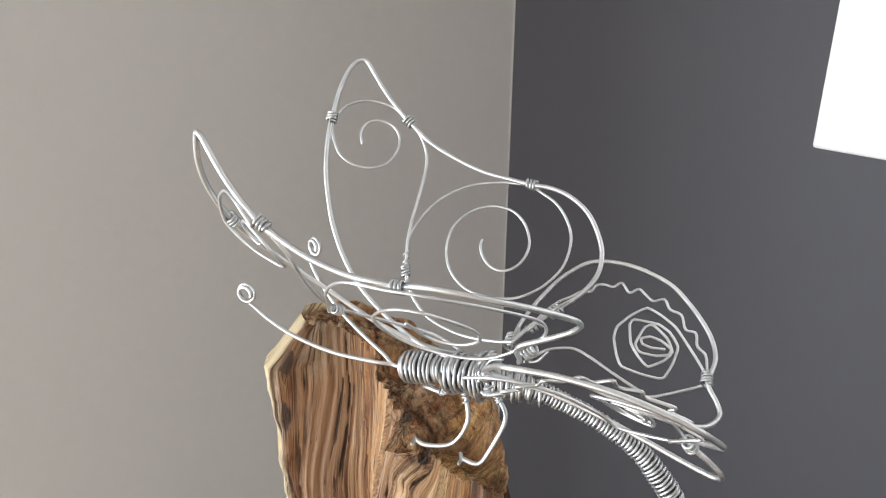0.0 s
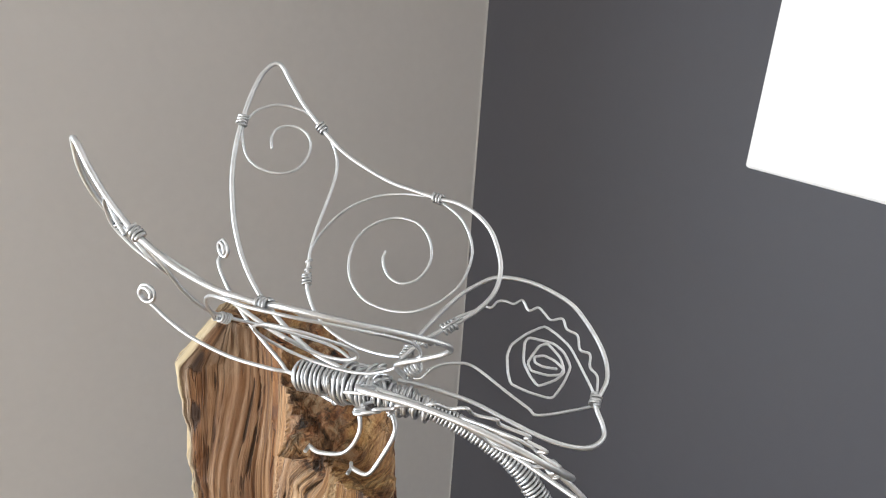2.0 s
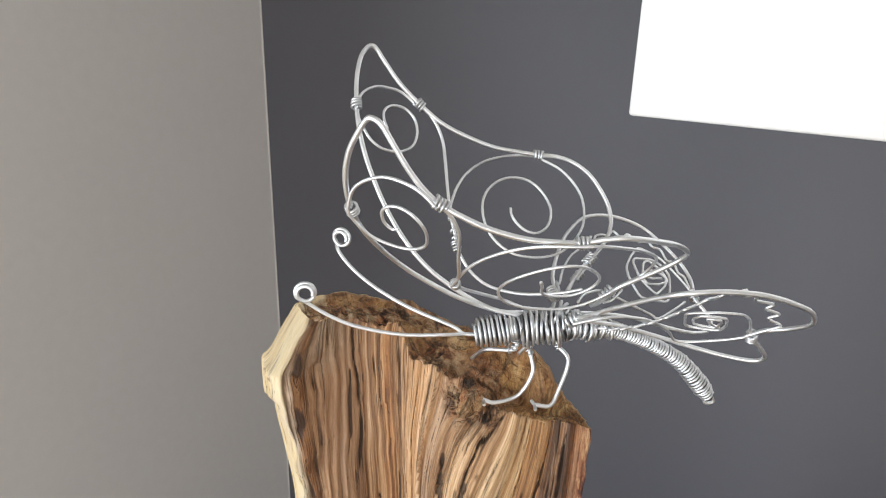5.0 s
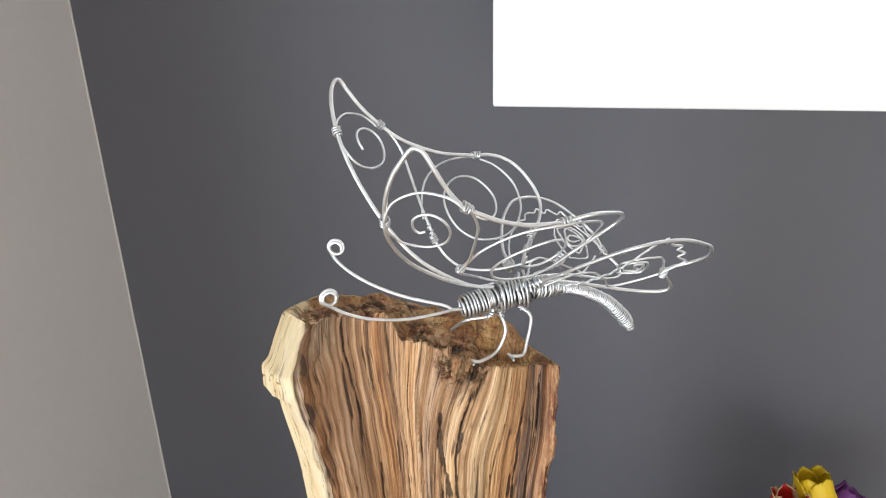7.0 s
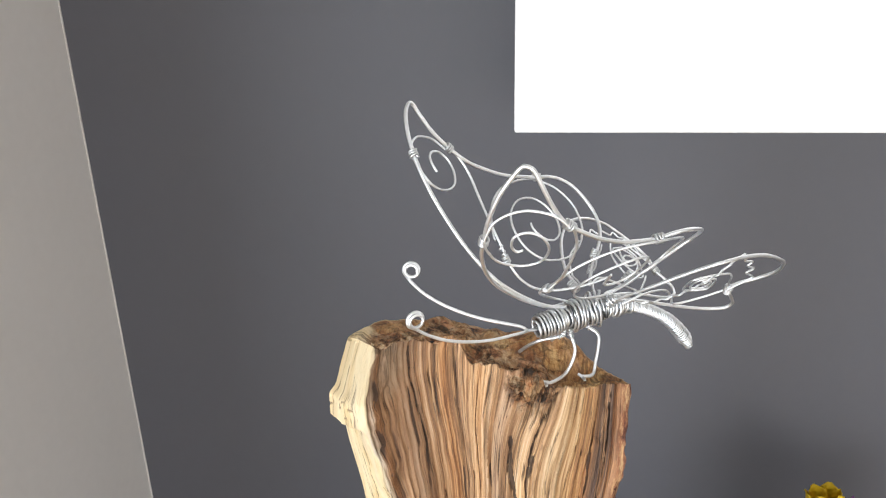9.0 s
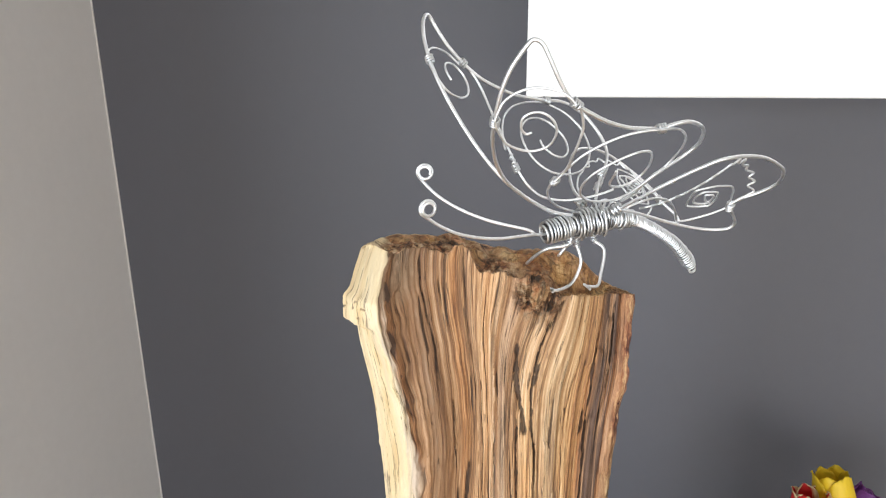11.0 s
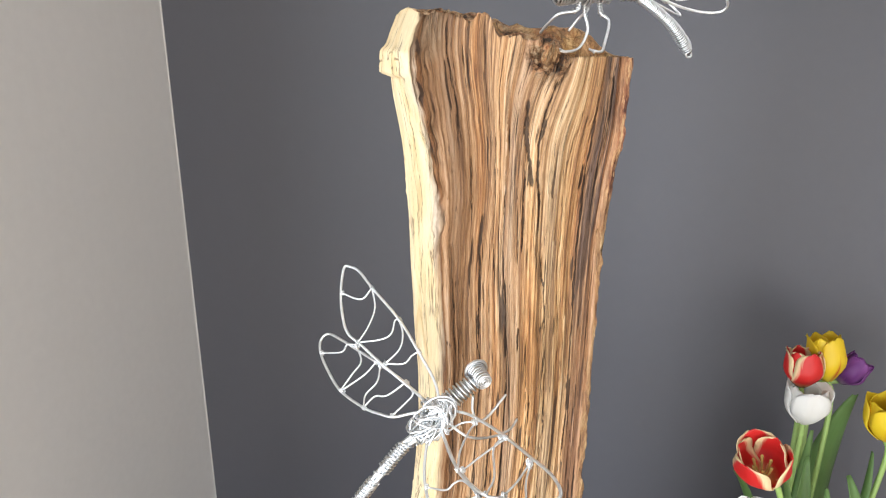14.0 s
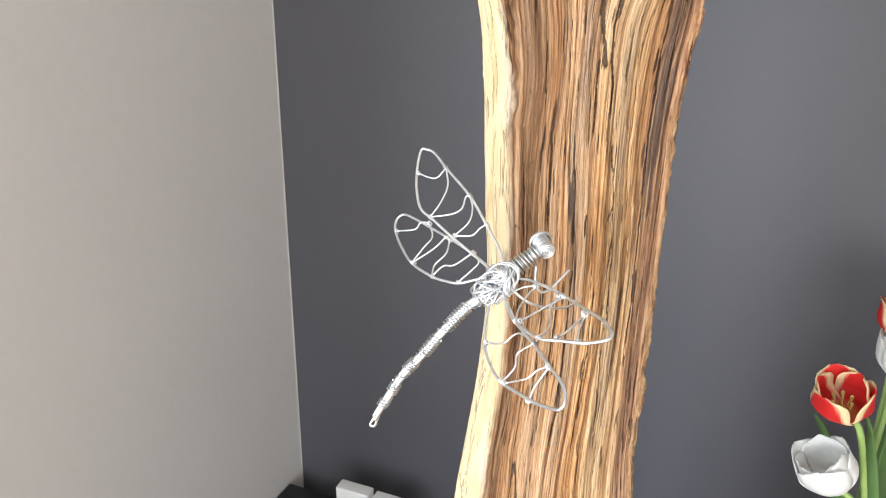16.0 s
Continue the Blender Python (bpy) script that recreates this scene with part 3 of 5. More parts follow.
def cut(cracks, u, z, spread):
    """How deep the listed cracks cut at a place of the face; each is ragged and thins out to its ends."""
    most, p = 0.0, u / 0.15
    for line, half, weight in cracks:
        if not line[-1][1] < z < line[0][1]:
            continue
        for (p1, z1), (p2, z2) in zip(line, line[1:]):
            if z2 <= z <= z1:
                at = p1 + (p2 - p1) * (z1 - z) / (z1 - z2)
                ends = min(1.0, 14 * (line[0][1] - z) / (line[0][1] - line[-1][1]), 10 * (z - line[-1][1]) / (line[0][1] - line[-1][1]))
                wide = 0.62 * half * (0.8 + 0.6 * noise.noise((z * 70, at * 40, 1.1)) + 0.6 * noise.noise((z * 300, at * 40, 3.1))) * (0.3 + 0.7 * ends)
                off = abs(p - at - spread * (noise.noise((z * 30, at * 90, 6.6)) + 0.4 * noise.noise((z * 160, at * 90, 2.6)))) * 0.14
                if off < 1.4 * wide:
                    most = max(most, weight * ends * (1 - smoothstep(0.7 * wide, 1.4 * wide, off)))
    return most


def fibres(u, z):
    """Relief of the split face: long ridges, splinters that end abruptly, fine fibres and deep cracks. Gives the relief and how dark a crack is there."""
    s = z + 0.015 * noise.noise((u * 60, z * 2, 9))
    v = u + 0.0012 * noise.noise((u * 35, s * 9, 21)) + 0.0004 * noise.noise((u * 120, s * 32, 23))
    d = 0.0036 * noise.noise((v * 62, s * 1.5, 0.5))
    # rounded strands of three widths with sharp grooves between them
    wide, mid, thin = (abs(noise.noise(at)) for at in ((v * 125, s * 1.9, 4.5), (v * 290, s * 3.2, 2.5), (v * 640, s * 6.0, 8.5)))
    d += 0.0046 * (min(wide, 0.42) - 0.2) + 0.0030 * (min(mid, 0.4) - 0.2) + 0.0020 * (thin - 0.2)
    d += 0.0016 * noise.cell((v * 190 + 0.6 * noise.noise((v * 20, s * 3, 1)), s * 7 + 5 * noise.cell((v * 190, 3.5, 0.5)), 0.5))
    deep = max(0.0, noise.noise((v * 120, s * 1.8, 7.7)) - 0.24)
    # grooves are marked dark too, for decay and for shade the relief barely gets
    long_crack = max(0.0, 1 - wide / 0.028) * smoothstep(-0.12, 0.12, noise.noise((v * 60, s * 5, 13.5)))
    short_crack = max(0.0, 1 - mid / 0.036) * smoothstep(0.0, 0.2, noise.noise((v * 110, s * 11, 17.5)))
    pit = smoothstep(0.48, 0.58, noise.noise((v * 520, s * 28, 19.5)))
    marked = cut(CRACKS, u, z, 0.010)
    return d - 0.0060 * deep - 0.0020 * long_crack - 0.0010 * short_crack - 0.0008 * pit - 0.0030 * marked, min(1.0, 0.85 * long_crack + 0.75 * short_crack + 0.6 * pit + marked)


def split_log():
    count, bm = FRONT + BACK, bmesh.new()
    uv, rot, crack = bm.loops.layers.uv.new("UVMap"), bm.verts.layers.float.new("rot"), bm.verts.layers.float.new("crack")
    inside, mould, sound, weathered = (bm.verts.layers.float.new(name) for name in ("inside", "mould", "sound", "weathered"))
    heights = [k / 8 * 0.4 for k in range(8)] + [0.4 + 0.6 * k / 400 for k in range(401)]
    tops = []
    for i in range(count):
        p, _, _ = log_point(i, 1.56)
        tops.append(log_top(p.x, p.y))
    rows, where = [], {}
    for part_up in heights:
        made = []
        for i in range(count):
            z = 0.45 + part_up * (tops[i] - 0.45)
            p, u, deep = log_point(i, z)
            a, b = log_point(i - 1 if i else 0, z)[0], log_point(i + 1 if i < count - 1 else i, z)[0]
            out = Vector((b.y - a.y, a.x - b.x, 0)).normalized()
            d = black = 0.0
            if i < FRONT:
                calm = (0.12 + 0.88 * smoothstep(0.0, 0.005, deep)) * (1 - 0.5 * smoothstep(0.138, 0.149, u))
                d, black = fibres(u, z)
                d, black = d * calm, black * smoothstep(0.2, 0.9, calm)
                d += 0.0012 * noise.noise((u * 40, z * 25, 3.3)) * (1 - calm)
                if deep < 0.001:
                    black = cut(SAP_CRACKS, u, z, 0.012)
                    d -= 0.0010 * black
                    # cross checks and a broken lower edge on the overhanging block
                    check = 0.8 * smoothstep(0.40, 0.55, noise.noise((u * 240, z * 850, 31.5))) * smoothstep(1.530, 1.536, z) * smoothstep(1.556, 1.550, z)
                    d, black = d - 0.0009 * check, max(black, 0.85 * check)
                # the dark, broken lip where the hollow heart tears away from the sapwood
                share = u / 0.15
                # ridge-edge shade is painted into this dark line as well
                lip = smoothstep(0.143, 0.147, share + 0.012 * noise.noise((z * 45, 3.1, 0.4))) * smoothstep(0.164, 0.156, share + 0.012 * noise.noise((z * 70, 5.1, 0.4))) * smoothstep(1.42, 1.50, z)
                black = max(black, lip * smoothstep(-0.35, 0.35, noise.noise((z * 75, u * 500, 0.9))) * 0.8)
                # its crest is lumpy and chipped
                crown = math.exp(-(((share - 0.150) / 0.045) ** 2)) * smoothstep(1.36, 1.46, z)
                d += crown * (0.0034 * noise.noise((share * 16, z * 48, 41.5)) + 0.0022 * noise.noise((share * 40, z * 120, 43.5)) + 0.0012 * noise.noise((share * 90, z * 300, 45.5)))
            if i >= FRONT - 26:
                d += smoothstep(FRONT - 26, FRONT - 8, i) * (0.0018 * noise.noise((0.3, z * 55, 1.5)) + 0.0018 * noise.noise((u * 200, z * 130, 3.5)) + 0.0022 * (0.3 - abs(noise.noise((u * 330, z * 60, 5.5)))))
            here = p + out * d
            # the knot: a lump of swirled wood in a ragged hollow, sound fibres curling under it
            k = Vector(((here.x - KNOT.x) / 0.0130, (here.z - KNOT.z) / 0.0145))
            k += 0.30 * Vector((noise.noise((here.x * 120, here.z * 120, 2.2)), noise.noise((here.x * 120, here.z * 120, 7.2))))
            hole = math.exp(-(k.length ** 4)) if i < FRONT else 0.0
            lump = math.exp(-((k.length / 0.55) ** 2)) if i < FRONT else 0.0
            swirl = noise.noise((k.length * 3.2 + 0.5 * math.atan2(k.y, k.x), math.atan2(k.y, k.x) * 0.8, 4.4))
            here.y += hole * (0.0075 + 0.0055 * swirl + 0.007 * noise.noise(here * 150) + 0.004 * noise.noise(here * 420)) - 0.0105 * lump
            if i < FRONT:
                chin = math.exp(-((((here.x - KNOT.x - 0.004) / 0.014) ** 2) + ((here.z - KNOT.z + 0.0195) / 0.0055) ** 2))
                here.y -= 0.0028 * chin
            v = bm.verts.new(here)
            v[crack], v[inside] = black, deep
            v[rot] = min(1.0, hole * 1.5)
            v[mould] = 0.85 * hole * smoothstep(0.25, 0.75, k.length)
            v[sound] = min(1.0, 0.35 * lump)
            if i < FRONT:
                v[weathered] = 0.75 * smoothstep(1.546, 1.560, z + 0.012 * noise.noise((u * 90, z * 60, 4))) * smoothstep(0.160, 0.168, i / FRONT) * smoothstep(0.255, 0.215, i / FRONT)
            where[v] = (u, here.z)
            made.append(v)
        rows.append(made)
    for one, two in zip(rows, rows[1:]):
        for i in range(count):
            j = (i + 1) % count
            f = bm.faces.new((one[i], one[j], two[j], two[i]))
            for loop in f.loops:
                u, z = where[loop.vert]
                loop[uv].uv = (u, z)
    # the broken top, closed in towards a line through the middle
    rim, rings = rows[-1], [rows[-1]]
    for k in range(1, 19):
        f = k / 18
        ring = []
        for v in rim:
            mid = Vector((max(-0.098, min(0.036, v.co.x * 0.97)), 0.008 - 0.022 * smoothstep(-0.06, -0.10, v.co.x), 0))
            q = v.co.lerp(mid, f)
            rough = (0.0026 * noise.noise((q.x * 90, q.y * 120, 5)) + 0.0011 * noise.noise((q.x * 330, q.y * 330, 6))) * (1 - 0.7 * smoothstep(-0.01, 0.006, q.x)) * smoothstep(-0.106, -0.094, q.x)
            hole = math.exp(-(((q.x - KNOT.x) / 0.017) ** 2) - ((q.y - 0.004) / 0.014) ** 2)
            way = math.atan2(q.y - 0.004, q.x - KNOT.x)
            rough += hole * (0.005 * noise.noise((q.x * 150, q.y * 150, 8)) + 0.005 * (0.3 - abs(noise.noise((math.hypot(q.x - KNOT.x, q.y - 0.004) * 260 + 0.8 * way, way, 3))) * 1.6))
            rough += 0.0016 * (0.3 - abs(noise.noise((q.x * 190, q.y * 240, 27))) * 1.8) * (1 - 0.6 * smoothstep(-0.01, 0.006, q.x)) * smoothstep(-0.106, -0.094, q.x)
            blend = smoothstep(0.0, 0.22, f)
            w = bm.verts.new((q.x, q.y, v.co.z * (1 - blend) + blend * (log_top(q.x, q.y) + rough - 0.003 * hole)))
            w[inside] = q.x + 0.099 + max(0.0, q.y - 0.004)
            plateau = smoothstep(-0.002, 0.010, q.x + 0.004 * noise.noise((q.x * 90, q.y * 90, 9)))
            w[rot] = smoothstep(0.0, 0.12, f) * smoothstep(-0.103, -0.097, q.x) * min(1.0, 0.9 + 0.4 * noise.noise((q.x * 60, q.y * 60, 2)))
            w[sound] = min(1.0, plateau * (0.85 + 0.5 * noise.noise((q.x * 85, q.y * 85, 12))) + 0.75 * smoothstep(-0.05, 0.25, noise.noise((q.x * 50, q.y * 70, 15))))
            w[mould] = max(0.0, 0.85 - plateau) * smoothstep(-0.15, 0.25, noise.noise((q.x * 45, q.y * 60, 18))) * (1 - 0.7 * smoothstep(-0.05, -0.035, q.x)) + 0.25 * hole
            ring.append(w)
        rings.append(ring)
    for one, two in zip(rings, rings[1:]):
        for i in range(count):
            j = (i + 1) % count
            f = bm.faces.new((one[i], one[j], two[j], two[i]))
            for loop in f.loops:
                q = loop.vert.co
                loop[uv].uv = (0.075 + q.x * 0.35 + q.y * 0.35 if q.x > -0.2 else 0.01, q.x * 2 + q.y * 1.5)
    bm.faces.new(list(reversed(rows[0])))
    log = thing("split_log", (-0.03, 0.005, 0.45), "tall split driftwood log, streaked brown grain, pale sapwood edge, dark knot", "log")
    part("trunk", bm, WOOD, log)


split_log()


# ---------------------------------------------------------------- bowed wire wings
class Bowed:
    """A gently bowed sheet on which a wing's wires lie; (u, v) in millimetres from its middle."""

    def __init__(self, middle, along, across, out, bow=(0,) * 10):
        self.middle, self.along, self.across, self.out, self.bow = Vector(middle), Vector(along), Vector(across), Vector(out), bow

    def bent(self, bow):
        """The same sheet with a bow of its own, for a wire that springs out of the wing."""
        return Bowed(self.middle, self.along, self.across, self.out, bow)

    def at(self, u, v, lift=0.0):
        u, v, k = u / 1000, v / 1000, self.bow
        h = k[0] + k[1] * u + k[2] * v + 10 * (k[3] * u * u + k[4] * u * v + k[5] * v * v)
        h += 100 * (k[6] * u ** 3 + k[7] * u * u * v + k[8] * u * v * v + k[9] * v ** 3)
        if len(k) > 10:
            h += 1000 * (k[10] * u ** 4 + k[11] * u ** 3 * v + k[12] * u * u * v * v + k[13] * u * v ** 3 + k[14] * v ** 4)
        return self.middle + u * self.along + v * self.across + (h + lift) * self.out

    def angular(self, points, lift=0.0, cut=0.28):
        """A wire bent with pliers: straight runs with tight bends."""
        p = [self.at(u, v, lift) for u, v in points]
        out = [p[0]]
        for a, b, c in zip(p, p[1:], p[2:]):
            out += [b.lerp(a, cut), b.lerp(a, cut * 0.4) * 0.5 + b.lerp(c, cut * 0.4) * 0.5, b.lerp(c, cut)]
        return out + [p[-1]]

    def line(self, points, steps=6, lift=0.0):
        return spline([self.at(u, v, lift) for u, v in points], steps)


def wire(name, line, radius, material, parent, label="", sides=8):
    bm = bmesh.new()
    seed = sum(ord(c) for c in name) * 0.37 + line[0].x * 50
    tube(bm, line, radius, sides, lambda t: 1 + 0.06 * noise.noise((t * 23, seed, 0.4)))
    return part(name, bm, material, parent, label)


def binding(sheet, points, index, parent, turns=3.3, radius=0.0020, length=0.0046, thick=0.00066, side=0.0):
    """A few turns of thin wire that tie two wires together at a point of an outline."""
    a, b, c = (sheet.at(*points[i]) for i in (max(index - 1, 0), index, min(index + 1, len(points) - 1)))
    way = (c - a).normalized()
    mid = b + sheet.across * side
    axis = [mid - way * length / 2, mid, mid + way * length / 2]
    bm = bmesh.new()
    tube(bm, coil_line(axis, radius, turns, 12, 0.10, index), thick, 6)
    part("binding", bm, ALUMINIUM_DULL, parent, "tight turns of thin dull wire")


FAR_FOREWING = Bowed((-0.0406, 0.0263, 1.6664), (0.6857, 0.5909, -0.4249), (-0.2538, 0.7413, 0.6213), (-0.6821, 0.3182, -0.6584))
FAR_FOREWING_WIRES = {
    "outline": ((0.006, -0.021, -0.177, -0.314, -0.177, -0.464, 0.157, 0.207, 0.084, -0.380), [
        (67.0, -68.1), (55.2, -69.8), (41.1, -70.6), (27.6, -68.5), (12.7, -64.6), (2.4, -60.3), (-7.7, -54.1), (-17.7, -45.7),
        (-26.4, -36.1), (-34.3, -25.6), (-40.9, -14.0), (-45.3, -3.5), (-49.0, 8.0), (-50.6, 17.8), (-49.8, 23.7), (-47.9, 26.5),
        (-45.1, 26.8), (-39.6, 24.3), (-29.0, 19.6), (-16.0, 15.4), (-3.0, 11.9), (9.6, 10.7), (24.2, 10.4), (37.3, 12.1),
        (47.4, 13.6), (55.7, 15.5), (65.1, 15.2), (74.7, 11.8), (82.6, 5.3), (87.9, -1.9), (90.3, -10.6), (88.8, -19.8),
        (84.5, -29.0), (79.7, -37.0), (75.4, -46.1), (72.4, -54.8),
    ]),
    "small_spiral": ((0.005, 0.054, -0.073, -0.456, -0.152, 0.496, -0.741, -0.040, 0.162, 0.040), [
        (-16.2, 15.8), (-25.2, 18.7), (-32.0, 17.1), (-38.8, 13.3), (-43.6, 6.6), (-44.6, 0.1), (-43.3, -6.6), (-37.2, -13.3),
        (-32.2, -16.1), (-26.1, -16.3), (-19.1, -13.4), (-13.9, -7.4), (-13.2, 0.3), (-16.0, 6.9), (-20.8, 9.8), (-25.7, 9.3),
        (-29.9, 6.4), (-31.8, 2.1), (-30.8, -2.3), (-27.9, -5.9),
    ]),
    "middle_vein": ((0.007, -0.006, -0.112, -0.492, -0.056, -0.604, -0.213, 0.294, 0.574, -1.054), [
        (-16.0, 15.4), (-9.9, 13.5), (-3.6, 9.2), (0.9, 3.1), (4.3, -6.2), (7.1, -16.0), (9.9, -25.7), (13.2, -34.6),
        (16.7, -41.3), (19.0, -45.6), (23.0, -50.3), (29.4, -54.9), (38.4, -58.4), (49.6, -59.6), (59.2, -59.3), (67.5, -58.2),
        (72.1, -57.1),
    ]),
    "large_spiral": ((0.006, -0.027, -0.094, -0.181, 0.002, -0.121, -0.028, -0.098, -0.309, -0.438), [
        (13.1, -34.5), (12.4, -31.9), (12.1, -24.6), (13.2, -15.6), (16.5, -6.4), (23.0, 2.6), (31.1, 8.7), (38.9, 12.4),
        (47.3, 14.5), (53.2, 13.6), (60.8, 11.5), (67.8, 6.7), (73.1, 0.3), (75.7, -7.2), (76.3, -15.5), (74.0, -23.8),
        (70.7, -29.7), (65.9, -35.1), (58.9, -38.9), (52.0, -40.6), (45.5, -40.8), (38.8, -38.5), (33.1, -34.2), (28.8, -27.5),
        (26.8, -19.5), (28.1, -11.7), (32.7, -4.5), (38.8, -0.4), (46.5, 0.6), (53.5, -2.7), (58.9, -9.1), (60.6, -15.7),
        (59.4, -22.2), (55.2, -26.7), (49.6, -27.1), (44.6, -24.3), (41.7, -20.8), (40.8, -17.6),
    ]),
}
NEAR_FOREWING = Bowed((0.0108, -0.0372, 1.6397), (0.3979, 0.7099, -0.5811), (0.8849, -0.1297, 0.4474), (0.2423, -0.6923, -0.6798))
NEAR_FOREWING_WIRES = {
    "outline": ((0.006, 0.038, 0.026, -0.283, -0.216, -0.496, 0.009, -0.385, -0.461, 0.238, -0.105, 0.596, 0.452, -0.058, 0.773), [
        (71.0, -31.2), (51.7, -33.1), (30.6, -36.4), (17.3, -38.6), (2.2, -40.3), (-13.6, -37.6), (-26.6, -32.9), (-36.3, -28.1),
        (-44.1, -22.6), (-50.7, -17.6), (-58.0, -10.5), (-63.3, -2.9), (-66.3, 4.7), (-67.6, 9.7), (-66.8, 12.0), (-64.1, 13.6),
        (-57.8, 13.4), (-49.0, 12.6), (-40.7, 12.5), (-34.7, 13.7), (-26.8, 17.0), (-17.4, 21.5), (-7.2, 27.7), (0.5, 33.8),
        (8.9, 40.5), (11.5, 46.8), (16.4, 52.9), (29.9, 56.5), (46.3, 56.0), (63.2, 50.7), (67.6, 41.5), (64.7, 31.2),
        (61.5, 21.0), (71.0, 6.4), (74.0, -0.0),
    ]),
    "small_spiral": ((0.007, -0.004, 0.120, -0.464, -0.506, 0.074, 0.188, -1.026, -0.629, -0.632, 0.172, 0.629, 0.824, 0.848, 0.742), [
        (-36.9, 14.2), (-41.9, 12.8), (-45.7, 9.5), (-49.8, 2.3), (-51.5, -5.2), (-51.6, -12.5), (-49.2, -17.9), (-45.3, -22.2),
        (-38.3, -23.6), (-30.8, -23.2), (-22.7, -18.3), (-19.8, -12.2), (-21.1, -5.7), (-27.1, -0.0), (-33.5, 1.2), (-38.4, -1.3),
        (-40.4, -5.8), (-39.7, -10.6), (-35.6, -13.7), (-31.7, -13.5), (-31.0, -10.9),
    ]),
    "middle_vein": ((0.009, 0.027, -0.020, -0.288, 0.219, -0.964, -0.299, -0.486, -0.241, 0.213, 0.472, 0.220, 0.633, 0.491, 0.543), [
        (-36.4, 14.1), (-30.0, 14.0), (-22.4, 11.4), (-17.6, 7.6), (-11.3, 1.8), (-1.9, -6.7), (5.9, -16.1), (17.6, -24.3),
        (33.6, -29.7), (50.0, -31.4), (59.2, -26.7), (64.2, -20.2),
    ]),
    "large_spiral": ((0.006, -0.008, -0.091, -0.529, 0.246, 0.260, 0.674, -1.217, -1.168, -0.448, -0.256, 0.309, 0.913, 0.753, 0.094), [
        (3.3, -15.9), (0.7, -9.9), (-2.8, -2.1), (-4.6, 6.3), (-4.9, 16.7), (-3.5, 26.3), (0.6, 34.9), (5.9, 40.8),
        (10.6, 45.1), (18.6, 48.0), (35.4, 47.8), (54.0, 42.6), (62.6, 34.0), (63.8, 24.6), (61.3, 8.7), (55.6, -0.4),
        (47.6, -6.5), (39.5, -10.4), (30.0, -11.2), (20.5, -6.6), (15.1, 1.8), (13.7, 13.1), (15.1, 23.3), (19.6, 29.1),
        (27.5, 30.3), (42.0, 25.4), (48.8, 17.6), (47.4, 9.3), (40.9, 4.5), (34.3, 4.2), (28.9, 8.3), (24.2, 11.3),
    ]),
}
FAR_HINDWING = Bowed((0.0443, 0.0820, 1.5997), (0.7856, 0.5330, -0.3142), (0.3300, -0.7905, -0.5159), (0.5234, -0.3016, 0.7969))
FAR_HINDWING_WIRES = {
    "outline": ((0.003, -0.034, -0.003, -0.318, 0.181, -0.027, 0.163, 0.338, -0.625, 0.588), [
        (-46.1, 28.9), (-47.2, 17.9), (-46.2, 8.4), (-44.6, 0.2), (-42.1, -8.9), (-38.6, -16.2), (-33.7, -23.3), (-27.3, -27.3),
        (-17.8, -30.4), (-7.4, -31.8), (3.7, -31.6), (13.4, -27.4), (21.9, -21.8), (27.7, -15.9), (31.2, -8.8), (31.4, -1.1),
        (30.6, 3.1), (33.0, 6.7), (37.5, 10.8), (39.9, 14.8), (38.7, 19.8), (34.7, 24.3), (26.3, 28.4), (15.1, 31.0),
        (1.1, 32.5), (-13.0, 33.8), (-28.7, 37.4), (-41.8, 41.7),
    ]),
    "wavy_wire": ((0.002, -0.033, -0.017, -0.390, 0.005, 0.125, 0.276, 0.283, -0.211, 0.216), [
        (-43.4, 19.8), (-41.4, 9.6), (-37.7, 0.3), (-33.4, -4.9), (-30.2, -9.4), (-26.8, -10.5), (-25.8, -14.5), (-22.7, -16.2),
        (-19.0, -16.6), (-16.5, -20.0), (-11.9, -16.9), (-8.9, -20.4), (-5.0, -19.1), (-1.4, -18.0), (2.6, -21.3), (6.4, -18.1),
        (11.6, -18.3), (15.4, -13.1), (19.9, -14.0), (22.5, -8.8), (26.8, -7.2), (29.4, -1.7), (30.6, 1.9),
    ]),
    "angular_spiral": ((0.003, -0.078, -0.026, -0.131, -0.571, -0.305, 0.188, 0.255, -0.281, 0.209), [
        (30.4, 2.6), (26.7, -0.5), (18.0, -6.5), (11.2, -11.3), (4.1, -13.3), (-2.6, -14.1), (-7.5, -6.1), (-10.7, 2.2),
        (-9.8, 7.8), (-5.9, 14.0), (-2.6, 17.4), (5.3, 15.9), (13.3, 13.3), (15.1, 11.7), (16.0, 4.5), (15.4, -3.5),
        (10.0, -7.6), (4.5, -8.7), (-5.8, -5.2), (-6.4, -2.0), (-2.7, 6.2), (2.7, 9.9), (7.4, 11.7), (12.4, 5.3),
        (14.2, 0.1), (9.9, -4.5), (2.4, -7.2), (-0.3, -4.3), (-1.2, 5.3), (1.8, 7.7), (8.6, 5.4), (13.2, 2.1),
        (13.3, -0.8), (8.2, -2.0), (3.4, -1.4), (0.1, 1.5), (1.4, 3.6), (5.2, 3.3), (10.6, 0.8),
    ]),
    "lower_vein": ((-0.004, -0.101, -0.003, -0.220, -0.128, -0.024, 0.006, 0.325, -0.243, 0.241), [
        (32.8, -0.0), (26.0, 7.4), (13.4, 19.2), (8.2, 19.2), (-3.8, 18.4), (-14.8, 17.1), (-21.4, 17.0), (-25.8, 18.9),
        (-31.6, 23.7), (-35.3, 30.1),
    ]),
}
NEAR_HINDWING = Bowed((0.0934, 0.0374, 1.5998), (-0.9823, 0.0272, -0.1851), (0.1400, 0.7637, -0.6302), (-0.1242, 0.6450, 0.7540))
